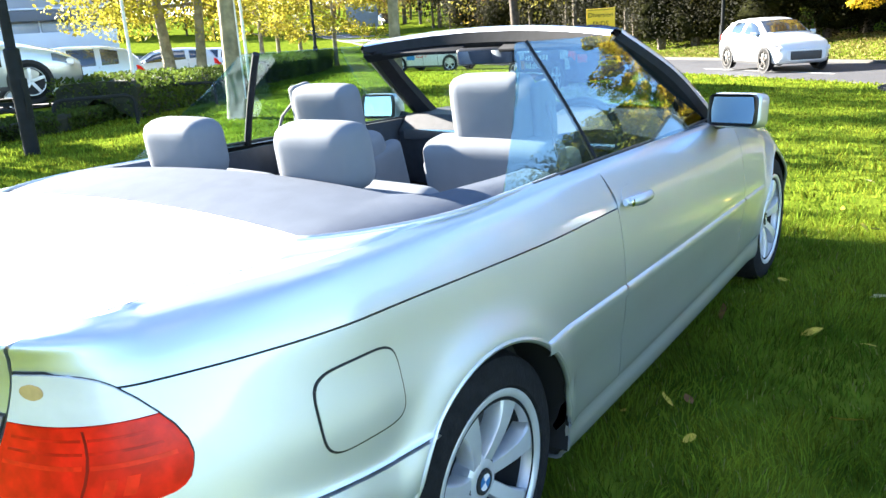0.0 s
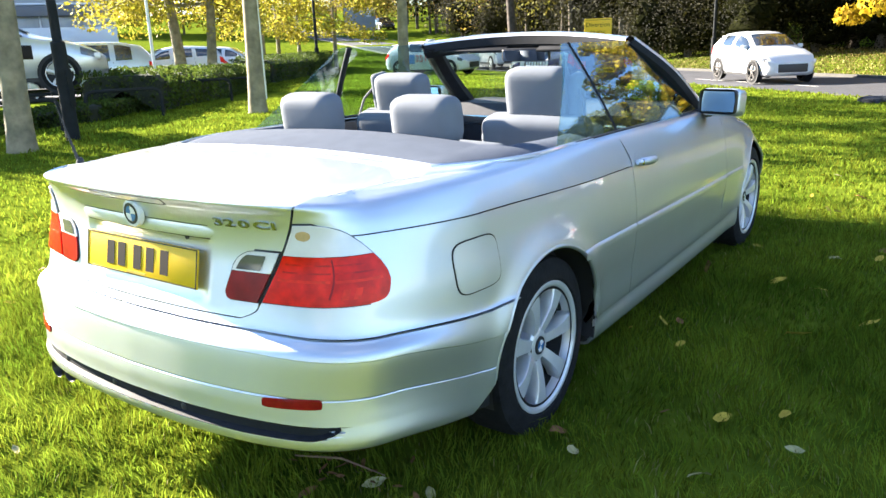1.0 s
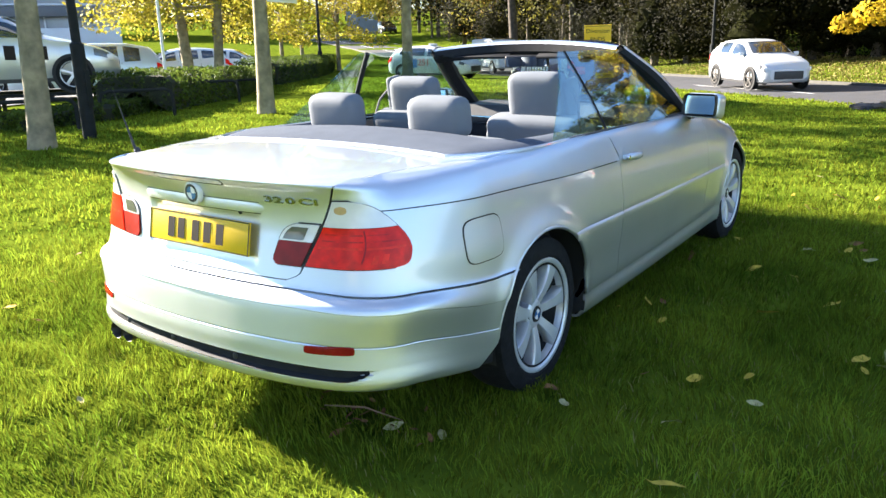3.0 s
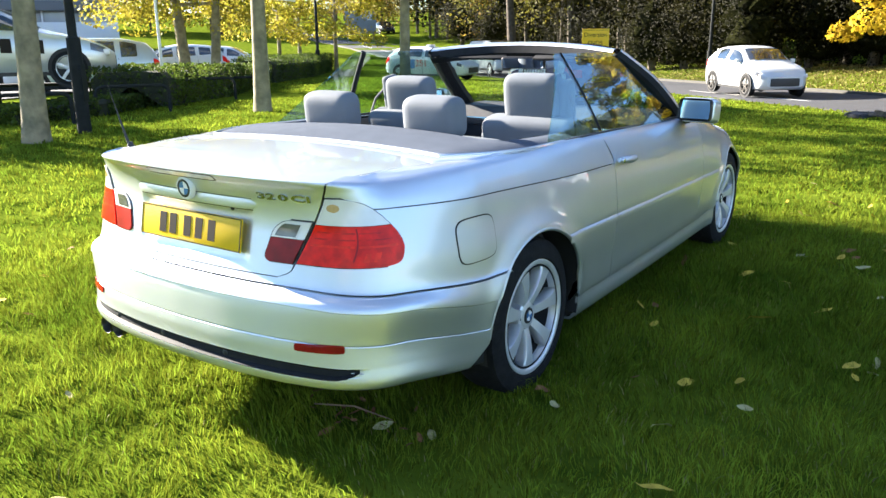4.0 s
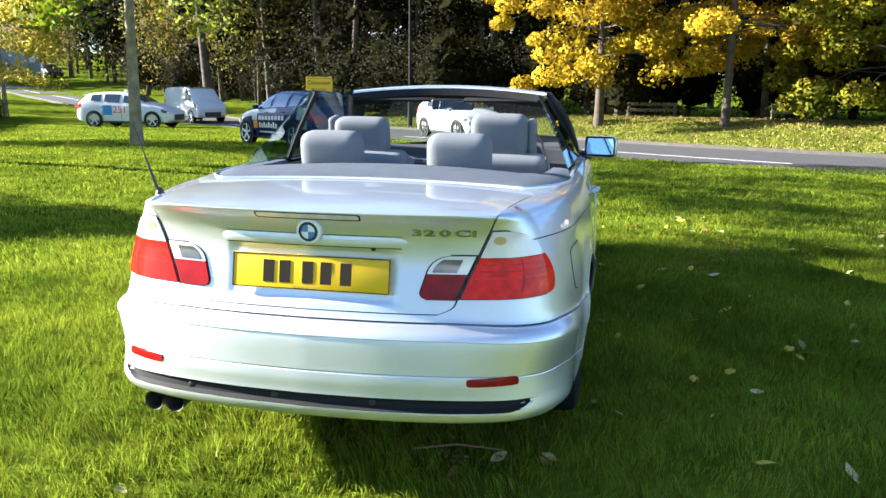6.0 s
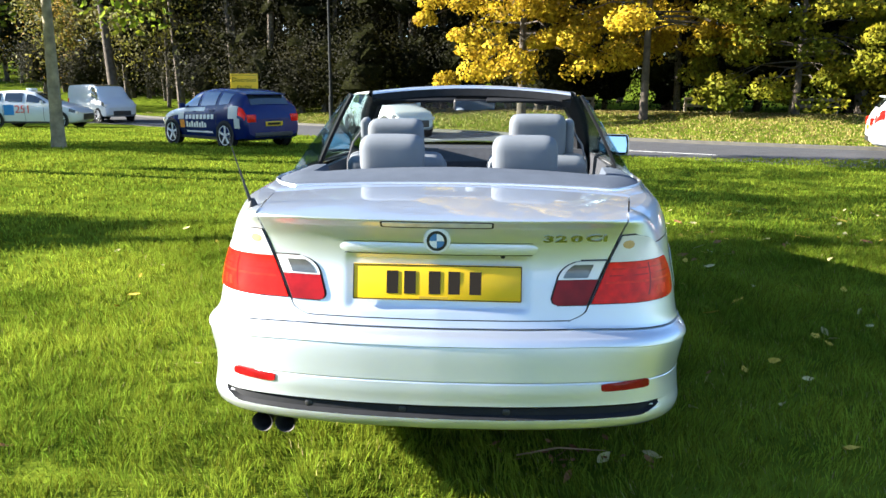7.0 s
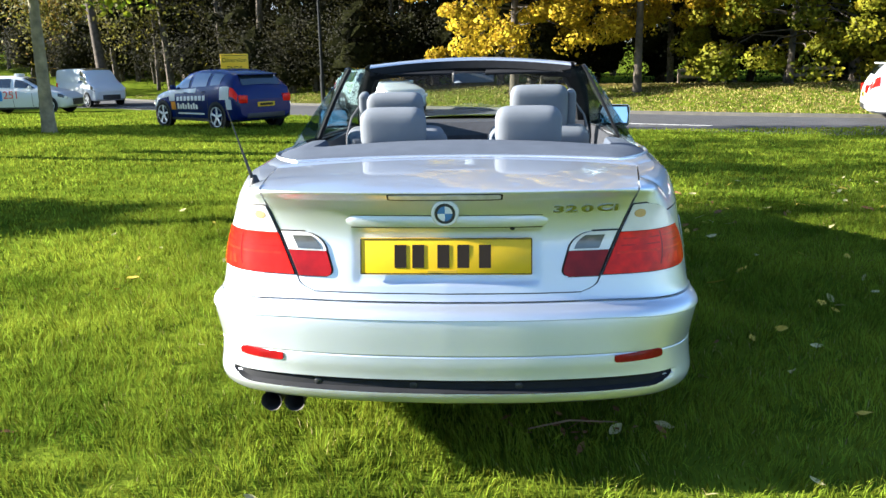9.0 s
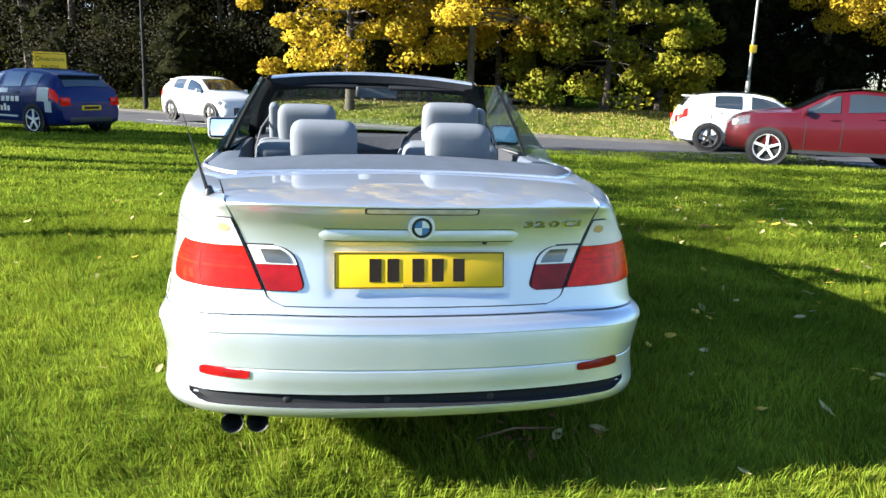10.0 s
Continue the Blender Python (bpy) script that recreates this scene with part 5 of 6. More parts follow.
woodland("autumn_woodland", row_spots(-95, -22, 22, 108, 54, 3.0), LEAF_RUST, "autumn trees in rust and ochre beside the far road", 33, 0.34, 70, 9, 13, skirt=0.5)
woodland("olive_woodland", row_spots(-60, -14, 14, 74, 46, 3.0), LEAF_OLIVE, "olive-green trees beside the far road", 34, 0.32, 80, 9, 15, skirt=0.6)
woodland("drive_woodland", row_spots(-120, -50, 16, 60, 62, 4.0), LEAF_OLIVE, "olive-green trees behind the car park", 35, 0.6, 40, 10, 15, skirt=0.6)
# trees added out of view for the paint and glass to mirror
woodland("rear_woodland", row_spots(-60, 50, 16, -85, -85, 3.0), LEAF_OLIVE, "added olive-green trees across the lawn, out of view", 37, 0.8, 30, 4, 6, skirt=0.8)

# added tree out of view, there for its shade on the left lawn
tree((-16.4, 2.6), 6.2, 0.15, 2.2, 1.6, 3500, 0.15, LEAF_GREEN, BARK, "slim pale-barked tree with green leaves on the lawn", 44, clumps=60)

# ---------------------------------------------------------------- vehicles in the distance
PANE = mat("dark_car_glass", (0.02, 0.026, 0.03), 0.04, 0.0, spec=1.0, coat=1.0)
PAINT_WHITE = mat("white_car_paint", (0.58, 0.60, 0.62), 0.35, coat=0.4, vary=0.02, scale=2)
PAINT_BLUE = mat("deep_blue_paint", (0.002, 0.009, 0.095), 0.25, 0.0, coat=0.2, spec=0.3, vary=0.05, scale=2)
PAINT_RED = mat("dark_red_paint", (0.065, 0.004, 0.008), 0.3, 0.2, coat=0.3, vary=0.05, scale=2)
PAINT_SILVER = mat("pale_silver_paint", (0.55, 0.57, 0.58), 0.3, 0.6, coat=1.0, vary=0.03, scale=2)
PAINT_ICE = mat("ice_blue_paint", (0.55, 0.63, 0.72), 0.3, 0.4, coat=1.0, vary=0.03, scale=2)
PAINT_BLACK = mat("black_car_paint", (0.015, 0.016, 0.018), 0.25, coat=1.0)
GRAPHIC_O = mat("orange_graphic", (0.85, 0.30, 0.02), 0.4)
GRAPHIC_R = mat("red_graphic", (0.62, 0.05, 0.03), 0.4)
GRAPHIC_B = mat("blue_graphic", (0.03, 0.20, 0.52), 0.4)

HATCH = [(0, .30, .60, .60, .60, .50), (.03, .22, .70, .70, .76, .62), (.08, .20, .80, .82, .85, .72), (.20, .20, .92, .96, .90, .74), (.28, .20, .97, 1.04, .905, .72), (.42, .20, 1.0, 1.38, .91, .64), (.54, .20, 1.02, 1.47, .91, .62), (.70, .20, 1.05, 1.475, .91, .62), (.84, .20, 1.09, 1.43, .91, .61), (.915, .20, 1.10, 1.36, .90, .60), (.955, .22, 1.06, 1.15, .88, .64), (.98, .25, .98, 1.0, .85, .66), (1, .34, .70, .74, .76, .60)]
MPV = [(0, .30, .66, .66, .66, .50), (.03, .22, .80, .80, .78, .62), (.10, .20, .92, .96, .86, .72), (.18, .20, 1.0, 1.10, .89, .72), (.34, .20, 1.02, 1.52, .90, .62), (.5, .20, 1.02, 1.60, .90, .62), (.75, .20, 1.04, 1.58, .90, .62), (.90, .20, 1.06, 1.45, .88, .62), (.97, .24, 1.0, 1.10, .84, .64), (1, .32, .70, .74, .74, .58)]
SUV = [(0, .36, .78, .78, .70, .56), (.03, .28, .92, .92, .84, .66), (.10, .27, 1.02, 1.04, .93, .76), (.25, .27, 1.06, 1.12, .96, .78), (.31, .27, 1.05, 1.14, .96, .76), (.47, .27, 1.07, 1.51, .96, .68), (.58, .27, 1.10, 1.56, .96, .67), (.75, .27, 1.15, 1.51, .96, .66), (.88, .27, 1.19, 1.45, .95, .66), (.97, .30, 1.14, 1.22, .91, .68), (1, .38, .85, .88, .82, .66)]
VAN = [(0, .34, .72, .72, .70, .58), (.03, .26, .92, .92, .86, .70), (.10, .25, 1.06, 1.10, .90, .78), (.17, .25, 1.12, 1.22, .91, .80), (.28, .25, 1.15, 1.76, .91, .74), (.36, .25, 1.16, 1.84, .91, .76), (.7, .25, 1.16, 1.85, .91, .78), (.97, .25, 1.16, 1.82, .91, .78), (.99, .27, 1.14, 1.70, .90, .78), (1, .34, 1.0, 1.40, .86, .74)]


SHAPES = {}


def outline(shape):
    """A vehicle's lengthwise outline, eased at its corners: rows of sill, waist, top and half widths by place along the length."""
    arr = np.array(shape)
    f = np.linspace(0, 1, 401)
    out = []
    for k in range(1, 6):
        v = np.interp(f, arr[:, 0], arr[:, k])
        pad = np.concatenate([2 * v[0] - v[12:0:-1], v, 2 * v[-1] - v[-2:-14:-1]])
        ease = np.hanning(27)[1:-1]
        out.append(np.convolve(pad, ease / ease.sum(), "valid"))
    return lambda q: np.array([np.interp(q, f, o) for o in out])


def vehicle(label, m, shape, length, paint, width=1.0, panes=((.30, .50), (.52, .70), (.72, .84)), front=(.29, .44), rear=(.90, .965), axles=(.19, .80), wheel_r=0.33, roof=None, plate_back=PLATE_Y, solid_from=1.0, category="car", name="parked_car", group="", rims=ALLOY):
    """A parked vehicle: lofted body, panes, wheels, lamps and plates. Its nose points to +y and it stands on z = 0."""
    v = thing(name, label, category, group, m=m)
    SHAPES[v.name] = (shape, length, width)
    row = outline(shape)
    fs = np.linspace(0, 1, 81)

    def ring(f, off=0.0):
        zb, zm, zt, wb, wt = row(f)
        wb, wt = wb * width, wt * width
        h = zm - zb
        pts = [(0, zb), (wb * .80, zb), (wb * .95, zb + .05), (wb * .985, zb + .30 * h), (wb, zb + .62 * h), (wb * .975, zb + .88 * h), (wb * .93, zm)]
        if zt - zm > 0.04:
            pts += [(wb * .93 * (1 - t) + wt * t + 0.03 * math.sin(math.pi * t), zm + (zt - zm - .045) * t) for t in (.08, .35, .7, 1.0)]
            pts += [(wt * .88, zt - .012), (wt * .5, zt + .008), (0, zt + .012)]
        else:
            pts += [(wb * .90, zm + (zt - zm) * .2), (wb * .85, zm + (zt - zm) * .5), (wb * .80, zm + (zt - zm) * .75), (wb * .72, zt), (wb * .62, zt + .006), (wb * .4, zt + .012), (0, zt + .015)]
        y = length * (0.5 - f)
        return [(x, y, z) for x, z in pts]

    rows = []
    for f in fs:
        r = ring(f)
        rows.append([(-x, y, z) for x, y, z in r[::-1][:-1]] + r[:-1])
    part("body", grid_mesh([r + r[:1] for r in rows]), paint, v)
    for r in (rows[0], rows[-1]):
        part("body_end", raw(r, [tuple(range(len(r)))]), paint, v)

    def pane_side(f0, f1, sg):
        cells = []
        for f in np.linspace(f0, f1, 6):
            zb, zm, zt, wb, wt = row(f)
            wb, wt = wb * width, wt * width
            y = length * (0.5 - f)
            top = max(zt - .085, zm + .03)
            col = []
            for t in np.linspace(0, 1, 6):
                z = zm + .02 + (top - zm - .02) * t
                k = min(1.0, (z - zm) / max(.02, zt - zm - .045))
                col.append((sg * (wb * .93 * (1 - k) + wt * k + 0.03 * math.sin(math.pi * k) + .012), y, z))
            cells.append(col)
        part("side_window", grid_mesh(cells if sg > 0 else cells[::-1]), PANE, v)

    for f0, f1 in panes:
        pane_side(f0 + .008, f1 - .008, 1)
        pane_side(f0 + .008, f1 - .008, -1)
    for nm, (f0, f1) in (("windscreen", front), ("rear_window", rear)):
        cells = []
        for f in np.linspace(f0, f1, 7):
            zb, zm, zt, wb, wt = row(f)
            w = (wt if zt - zm > .04 else wb * .72) * width * .90
            y = length * (0.5 - f) + (.012 if nm == "windscreen" else -.012)
            cells.append([(w * s, y, zt + .022 - .02 * s * s) for s in np.linspace(-1, 1, 7)])
        part(nm, grid_mesh(cells), PANE, v)
    wb = row(.5)[3] * width
    for f in axles:
        for sg in (1, -1):
            y = length * (0.5 - f)
            a = part("wheel_arch", lathe([(0, wheel_r + .045), (sg * .012, wheel_r + .045), (sg * .012, wheel_r - .02)], "x", 28, caps=False), GAP, v)
            a.location = (sg * (wb - .004), y, wheel_r)
            t = part("wheel", lathe([(-.20, wheel_r * .7), (-.20, wheel_r * .95), (-.17, wheel_r), (-.03, wheel_r), (.004, wheel_r * .93), (.012, wheel_r * .76), (-.01, wheel_r * .72)], "x", 28, caps=False), RUBBER, v)
            part("rim", lathe([(-.012, wheel_r * .76), (.0, wheel_r * .75), (-.004, wheel_r * .68), (-.05, wheel_r * .64), (-.06, 0)], "x", 24, caps=False), GAP, t)
            for k in range(5):
                an_ = 2 * math.pi * k / 5 + .3
                sp = part("spoke", box((.02, wheel_r * .68, .055), (-.012, wheel_r * .38, 0), .006), rims, t)
                sp.matrix_basis = Matrix.Rotation(an_, 4, "X")
            part("rim_lip", lathe([(-.010, wheel_r * .75), (.010, wheel_r * .74), (.006, wheel_r * .70), (-.02, wheel_r * .69)], "x", 24, caps=False), rims, t)
            t.matrix_basis = pose(sg * (wb + .012), y, wheel_r) @ (Matrix.Identity(4) if sg > 0 else Matrix.Rotation(math.pi, 4, "Z"))
    zb, zm, zt, w1, _ = row(.99)
    for sg in (1, -1):
        yb = -length / 2
        part("tail_lamp", box((.24, .16, .19), (sg * w1 * width * .82, yb + .065, zm - .06), .03), RED_LENS, v)
        side_patch(v, "tail_lamp", sg, .935, .985, .72, .97, RED_LENS)
        zf = row(.04)
        part("headlamp", box((.30, .22, .13), (sg * zf[3] * width * .82, length / 2 - .20, zf[1] - .10), .04), CLEAR_LENS, v)
        wmir = row(front[0] + .05)
        part("door_mirror", box((.16, .08, .12), (sg * (wmir[3] * width + .03), length * (.5 - front[0] - .05), wmir[1] + .05), .03), paint, v)
    part("number_plate", box((.52, .012, .11), (0, -length / 2 - .012, row(.99)[1] - .20), .003), plate_back, v)
    part("plate_bar", box((.40, .004, .06), (0, -length / 2 - .019, row(.99)[1] - .20)), INK, v)
    part("number_plate", box((.52, .012, .11), (0, length / 2 + .006, .42), .003), PLATE_W, v)
    part("lower_grille", box((.95 * width, .06, .24), (0, length / 2 - .012, .44), .02), BLACK, v)
    for sg in (1, -1):
        side_patch(v, "headlamp", sg, .025, .10, .74, .96, GREY_LENS)
    for sg in (1, -1):
        for f in [panes[0][0] + .03] + [q[1] + .008 for q in panes[:2]]:
            side_patch(v, "door_gap", sg, f, f + .0035, .10, .98, GAP)
        for q in panes[:2]:
            zb, zm, zt, w1, _ = row(q[1] - .03)
            part("door_handle", box((.03, .17, .03), (sg * (w1 * width * .985 + .004), length * (.5 - q[1] + .03), zm - .11), .012), paint, v)
        side_patch(v, "sill_trim", sg, .27, .75, .0, .09, BLACK)
    part("rear_valance", box((1.15 * width, .06, .12), (0, -length / 2 + .018, .36), .02), BLACK, v)
    if shape is HATCH:
        rs_ = row(.925)
        part("roof_spoiler", box((rs_[4] * width * 1.75, .20, .035), (0, length * (.5 - .925), rs_[2] + .045), .014), paint, v)
    if roof:
        cells = [[(row(f)[4] * width * .97 * s, length * (.5 - f), row(f)[2] + .030 - .022 * s * s) for s in np.linspace(-1, 1, 9)] for f in np.linspace(front[1], rear[0], 14)]
        part("roof_panel", grid_mesh(cells), roof, v)
    return v


def side_patch(v, name, sg, f0, f1, h0, h1, material, label=""):
    """A thin graphic on a vehicle's flank: f along its length, h up from sill to waist."""
    shape, length, width = SHAPES[v.name]
    row = outline(shape)
    rows = []
    for f in np.linspace(f0, f1, 7):
        zb, zm, zt, wb, wt = row(f)
        prof = np.array([(0, .95), (.08, .95), (.30, .985), (.62, 1.0), (.88, .975), (1, .93)])
        rows.append([(sg * (np.interp(h, prof[:, 0], prof[:, 1]) * wb * width + .006), length * (.5 - f), zb + (zm - zb) * h) for h in np.linspace(h0, h1, 5)])
    return part(name, grid_mesh(rows if sg > 0 else rows[::-1]), material, v, label)


def stand(x, y, heading, lift=0.0):
    """A pose on the ground at (x, y) with the nose towards heading, in degrees from +y to the left."""
    return pose(x, y, ground_z(x, y) + lift, 0, 0, heading)


blue = vehicle("deep blue hatchback with white and orange graphics on the lawn", stand(-6.75, 15.85, 54) @ Matrix.Scale(.94, 4), HATCH, 4.0, PAINT_BLUE, rims=WHITE_GLOSS)
for f0, f1, h0, h1 in ((.03, .12, .55, .97), (.12, .27, .78, .985), (.27, .34, .62, .985), (.34, .58, .86, .985), (.84, .93, .62, .97), (.90, .95, .36, .64)):
    side_patch(blue, "wrap_panel", -1, f0, f1, h0, h1, PAINT_WHITE, "white wrap over the blue paint")
for k in range(8):
    side_patch(blue, "lettering_bar", -1, .36 + .042 * k, .39 + .042 * k, .62, .76, WHITE_GLOSS)
for k in range(8):
    side_patch(blue, "lettering_bar", -1, .365 + .03 * k, .387 + .03 * k, .36, .50 + .05 * (k in (0, 2, 4, 6)), WHITE_GLOSS)
side_patch(blue, "lettering_bar", -1, .36, .66, .20, .25, WHITE_GLOSS)
side_patch(blue, "graphic_disc", -1, .29, .345, .34, .60, GRAPHIC_O)
white = vehicle("white hatchback with red number and blue square on the verge", stand(-19.0, 27.4, -84), HATCH, 4.2, PAINT_WHITE)
lettering("side_number", "251", .42, pose(.915, -.1, .74, 90, 0, 90), GRAPHIC_R, white, .003, "red number on the door")
part("graphic_square", box((.006, .40, .40), (.914, -.85 + .2, .72), .0), GRAPHIC_B, white)
part("roof_light", box((.5, .2, .10), (0, -.1, 1.52), .03), WHITE_GLOSS, white)
vehicle("small white three-door hatchback on the road", stand(-3.9, 23.9, -140), HATCH, 3.85, PAINT_WHITE, .95, name="white_hatchback", panes=((.30, .56), (.60, .78)), rims=STEEL)
vehicle("white panel van coming down the road", stand(-21.0, 36.4, -127), VAN, 4.4, PAINT_WHITE, .97, panes=((.19, .36),), rear=(.985, .995), name="panel_van", category="van")
vehicle("dark red luxury off-roader with a dark roof on the road", stand(10.25, 11.5, 62), SUV, 4.2, PAINT_RED, 1.0, panes=((.32, .50), (.52, .70), (.72, .86)), wheel_r=.36, roof=PAINT_BLACK, name="red_off_roader")
vehicle("white hatchback with black wheels waiting on the road", stand(10.85, 15.6, -110), HATCH, 4.0, PAINT_WHITE, .95, roof=PAINT_BLACK, name="white_hatchback", panes=((.30, .56), (.60, .78)), rims=STEEL)
display = vehicle("pale silver car with dark side numbers on a display ramp", stand(-13.55, 5.0, -30, .50), HATCH, 4.4, PAINT_SILVER)
for f in (.28, .34, .40, .52, .58, .64):
    side_patch(display, "number_bar", 1, f, f + .042, .52, .84, INK)
vehicle("ice-blue people carrier parked behind the hedge", stand(-20.0, 10.8, 150), MPV, 4.3, PAINT_ICE, group="car park")
vehicle("white hatchback parked behind the hedge", stand(-24.5, 17.2, 150), HATCH, 4.2, PAINT_WHITE, group="car park")
vehicle("white hatchback parked behind the hedge", stand(-28.5, 23.5, -50), HATCH, 4.2, PAINT_WHITE, group="car park")
vehicle("white hatchback parked behind the hedge", stand(-26.0, 12.5, 145), HATCH, 4.2, PAINT_WHITE, group="car park")
vehicle("dark saloon coming down the far road", stand(-58, 72.5, -128), HATCH, 4.4, PAINT_BLACK, name="dark_saloon")

# ---------------------------------------------------------------- roadside things
YELLOW = mat("sign_yellow", (0.80, 0.50, 0.01), 0.45)
POST = mat("grey_post", (0.20, 0.20, 0.20), 0.5, 0.5, vary=0.2, scale=6)
DARK_POST = mat("dark_green_post", (0.016, 0.018, 0.019), 0.75, vary=0.2, scale=6, spec=0.15)
WHITE_POLE = mat("white_pole", (0.72, 0.72, 0.72), 0.4, vary=0.05, scale=3)
HEDGE = leaf_mat("hedge_leaves", (0.055, 0.085, 0.018), (0.10, 0.14, 0.02))
# the core's near-black colour stands for shade inside the hedge
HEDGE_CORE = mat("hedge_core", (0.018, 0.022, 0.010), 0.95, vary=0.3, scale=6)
CLAD = mat("grey_cladding", (0.34, 0.34, 0.35), 0.6, vary=0.06, scale=0.5)
WHITE_CLAD = mat("white_fascia", (0.78, 0.79, 0.80), 0.5, vary=0.03, scale=0.5)
DARK_CLAD = mat("dark_fascia", (0.16, 0.16, 0.17), 0.6, vary=0.06, scale=0.5)
FLAG_B = mat("flag_blue", (0.03, 0.22, 0.55), 0.7)
FLAG_W = mat("flag_white", (0.75, 0.76, 0.78), 0.7)

sx, sy = -7.58, 19.7
sg_ = thing("diversion_sign", "yellow temporary road sign on a post at the verge", "road sign", m=pose(sx, sy, ground_z(sx, sy) - .16, 0, 0, 14))
part("sign_plate", box((.80, .02, .60), (0, 0, 1.78), .01), YELLOW, sg_)
part("sign_border", box((.74, .004, .012), (0, -.012, 2.04)), INK, sg_)
part("sign_border", box((.74, .004, .012), (0, -.012, 1.52)), INK, sg_)
lettering("sign_lettering", "Diversion", .18, pose(0, -.012, 1.90, 90, 0, 0), INK, sg_, .002)
lettering("sign_lettering", "ENDS", .18, pose(0, -.012, 1.66, 90, 0, 0), INK, sg_, .002)
for dx in (-.25, .25):
    part("sign_post", tube([(dx, .03, -.1), (dx, .03, 1.85)], .025, 8), POST, sg_)


def lamp_post(x, y, h, label, r=.07, material=DARK_POST, arm=1.2, turn=0, collar=False):
    z = ground_z(x, y)
    lp = thing("street_lamp", label, "street lamp", m=pose(x, y, z, 0, 0, turn))
    part("post", tube([(0, 0, -.1), (0, 0, 1.3), (0, 0, 1.32), (0, 0, h)], [r * 1.5, r * 1.5, r, r * .7], 12), material, lp)
    part("arm", tube([(0, 0, h), (arm * .4, 0, h + .25), (arm, 0, h + .3)], r * .5, 8), material, lp)
    part("lantern", box((.6, .2, .12), (arm + .2, 0, h + .28), .04), material, lp)
    if collar:
        part("base_door", box((.02, .10, .5), (-r * 1.5, 0, .7), .004), material, lp)
    return lp


lamp_post(-8.25, 3.60, 7.0, "dark painted street lamp post on the lawn", .062, DARK_POST, collar=True, turn=200)
lamp_post(-8.0, 33.2, 9.0, "dark slender street lamp post beyond the road", .075, DARK_POST)
lamp_post(-27.5, 28.7, 7.0, "dark slender street lamp post beside the drive", .08, DARK_POST)
lp = lamp_post(14.6, 22.5, 9.0, "grey street lamp post with a small yellow plate", .052, POST)
part("yellow_plate", box((.26, .02, .26), (0, -.08, 2.4), .01), YELLOW, lp)


def flagpole(x, y, h, flag, label, turn, drop=1.1):
    z = ground_z(x, y)
    f = thing("flagpole", label, "flagpole", "flagpoles", m=pose(x, y, z, 0, 0, turn))
    part("pole", tube([(0, 0, -.1), (0, 0, h)], [.034, .024], 10), WHITE_POLE, f)
    rows = []
    for i in range(13):
        s = i / 12
        rows.append([(.05 + .65 * s, .08 * math.sin(s * 5 + j * .3) * s, h - .1 - drop * j / 8 - .06 * s) for j in range(9)])
    part("flag", grid_mesh(rows), flag, f)
    part("flag_emblem", grid_mesh([[(.05 + .65 * s, .08 * math.sin(s * 5 + j * .3) * s - .012, h - .1 - drop * j / 8 - .06 * s) for j in (3, 3.5, 4, 4.5, 5)] for s in np.linspace(.25, .75, 7)]), FLAG_W if flag is FLAG_B else FLAG_B, f)
    return f


flagpole(-12.05, 7.72, 4.6, FLAG_B, "white flagpole with a blue and white flag by the hedge", 35, 2.0)
flagpole(-13.6, 11.75, 3.75, FLAG_B, "white flagpole with a blue and white flag by the hedge", 35)
flagpole(-11.1, 9.78, 3.35, FLAG_W, "white flagpole with a white and blue flag by the hedge", 35)


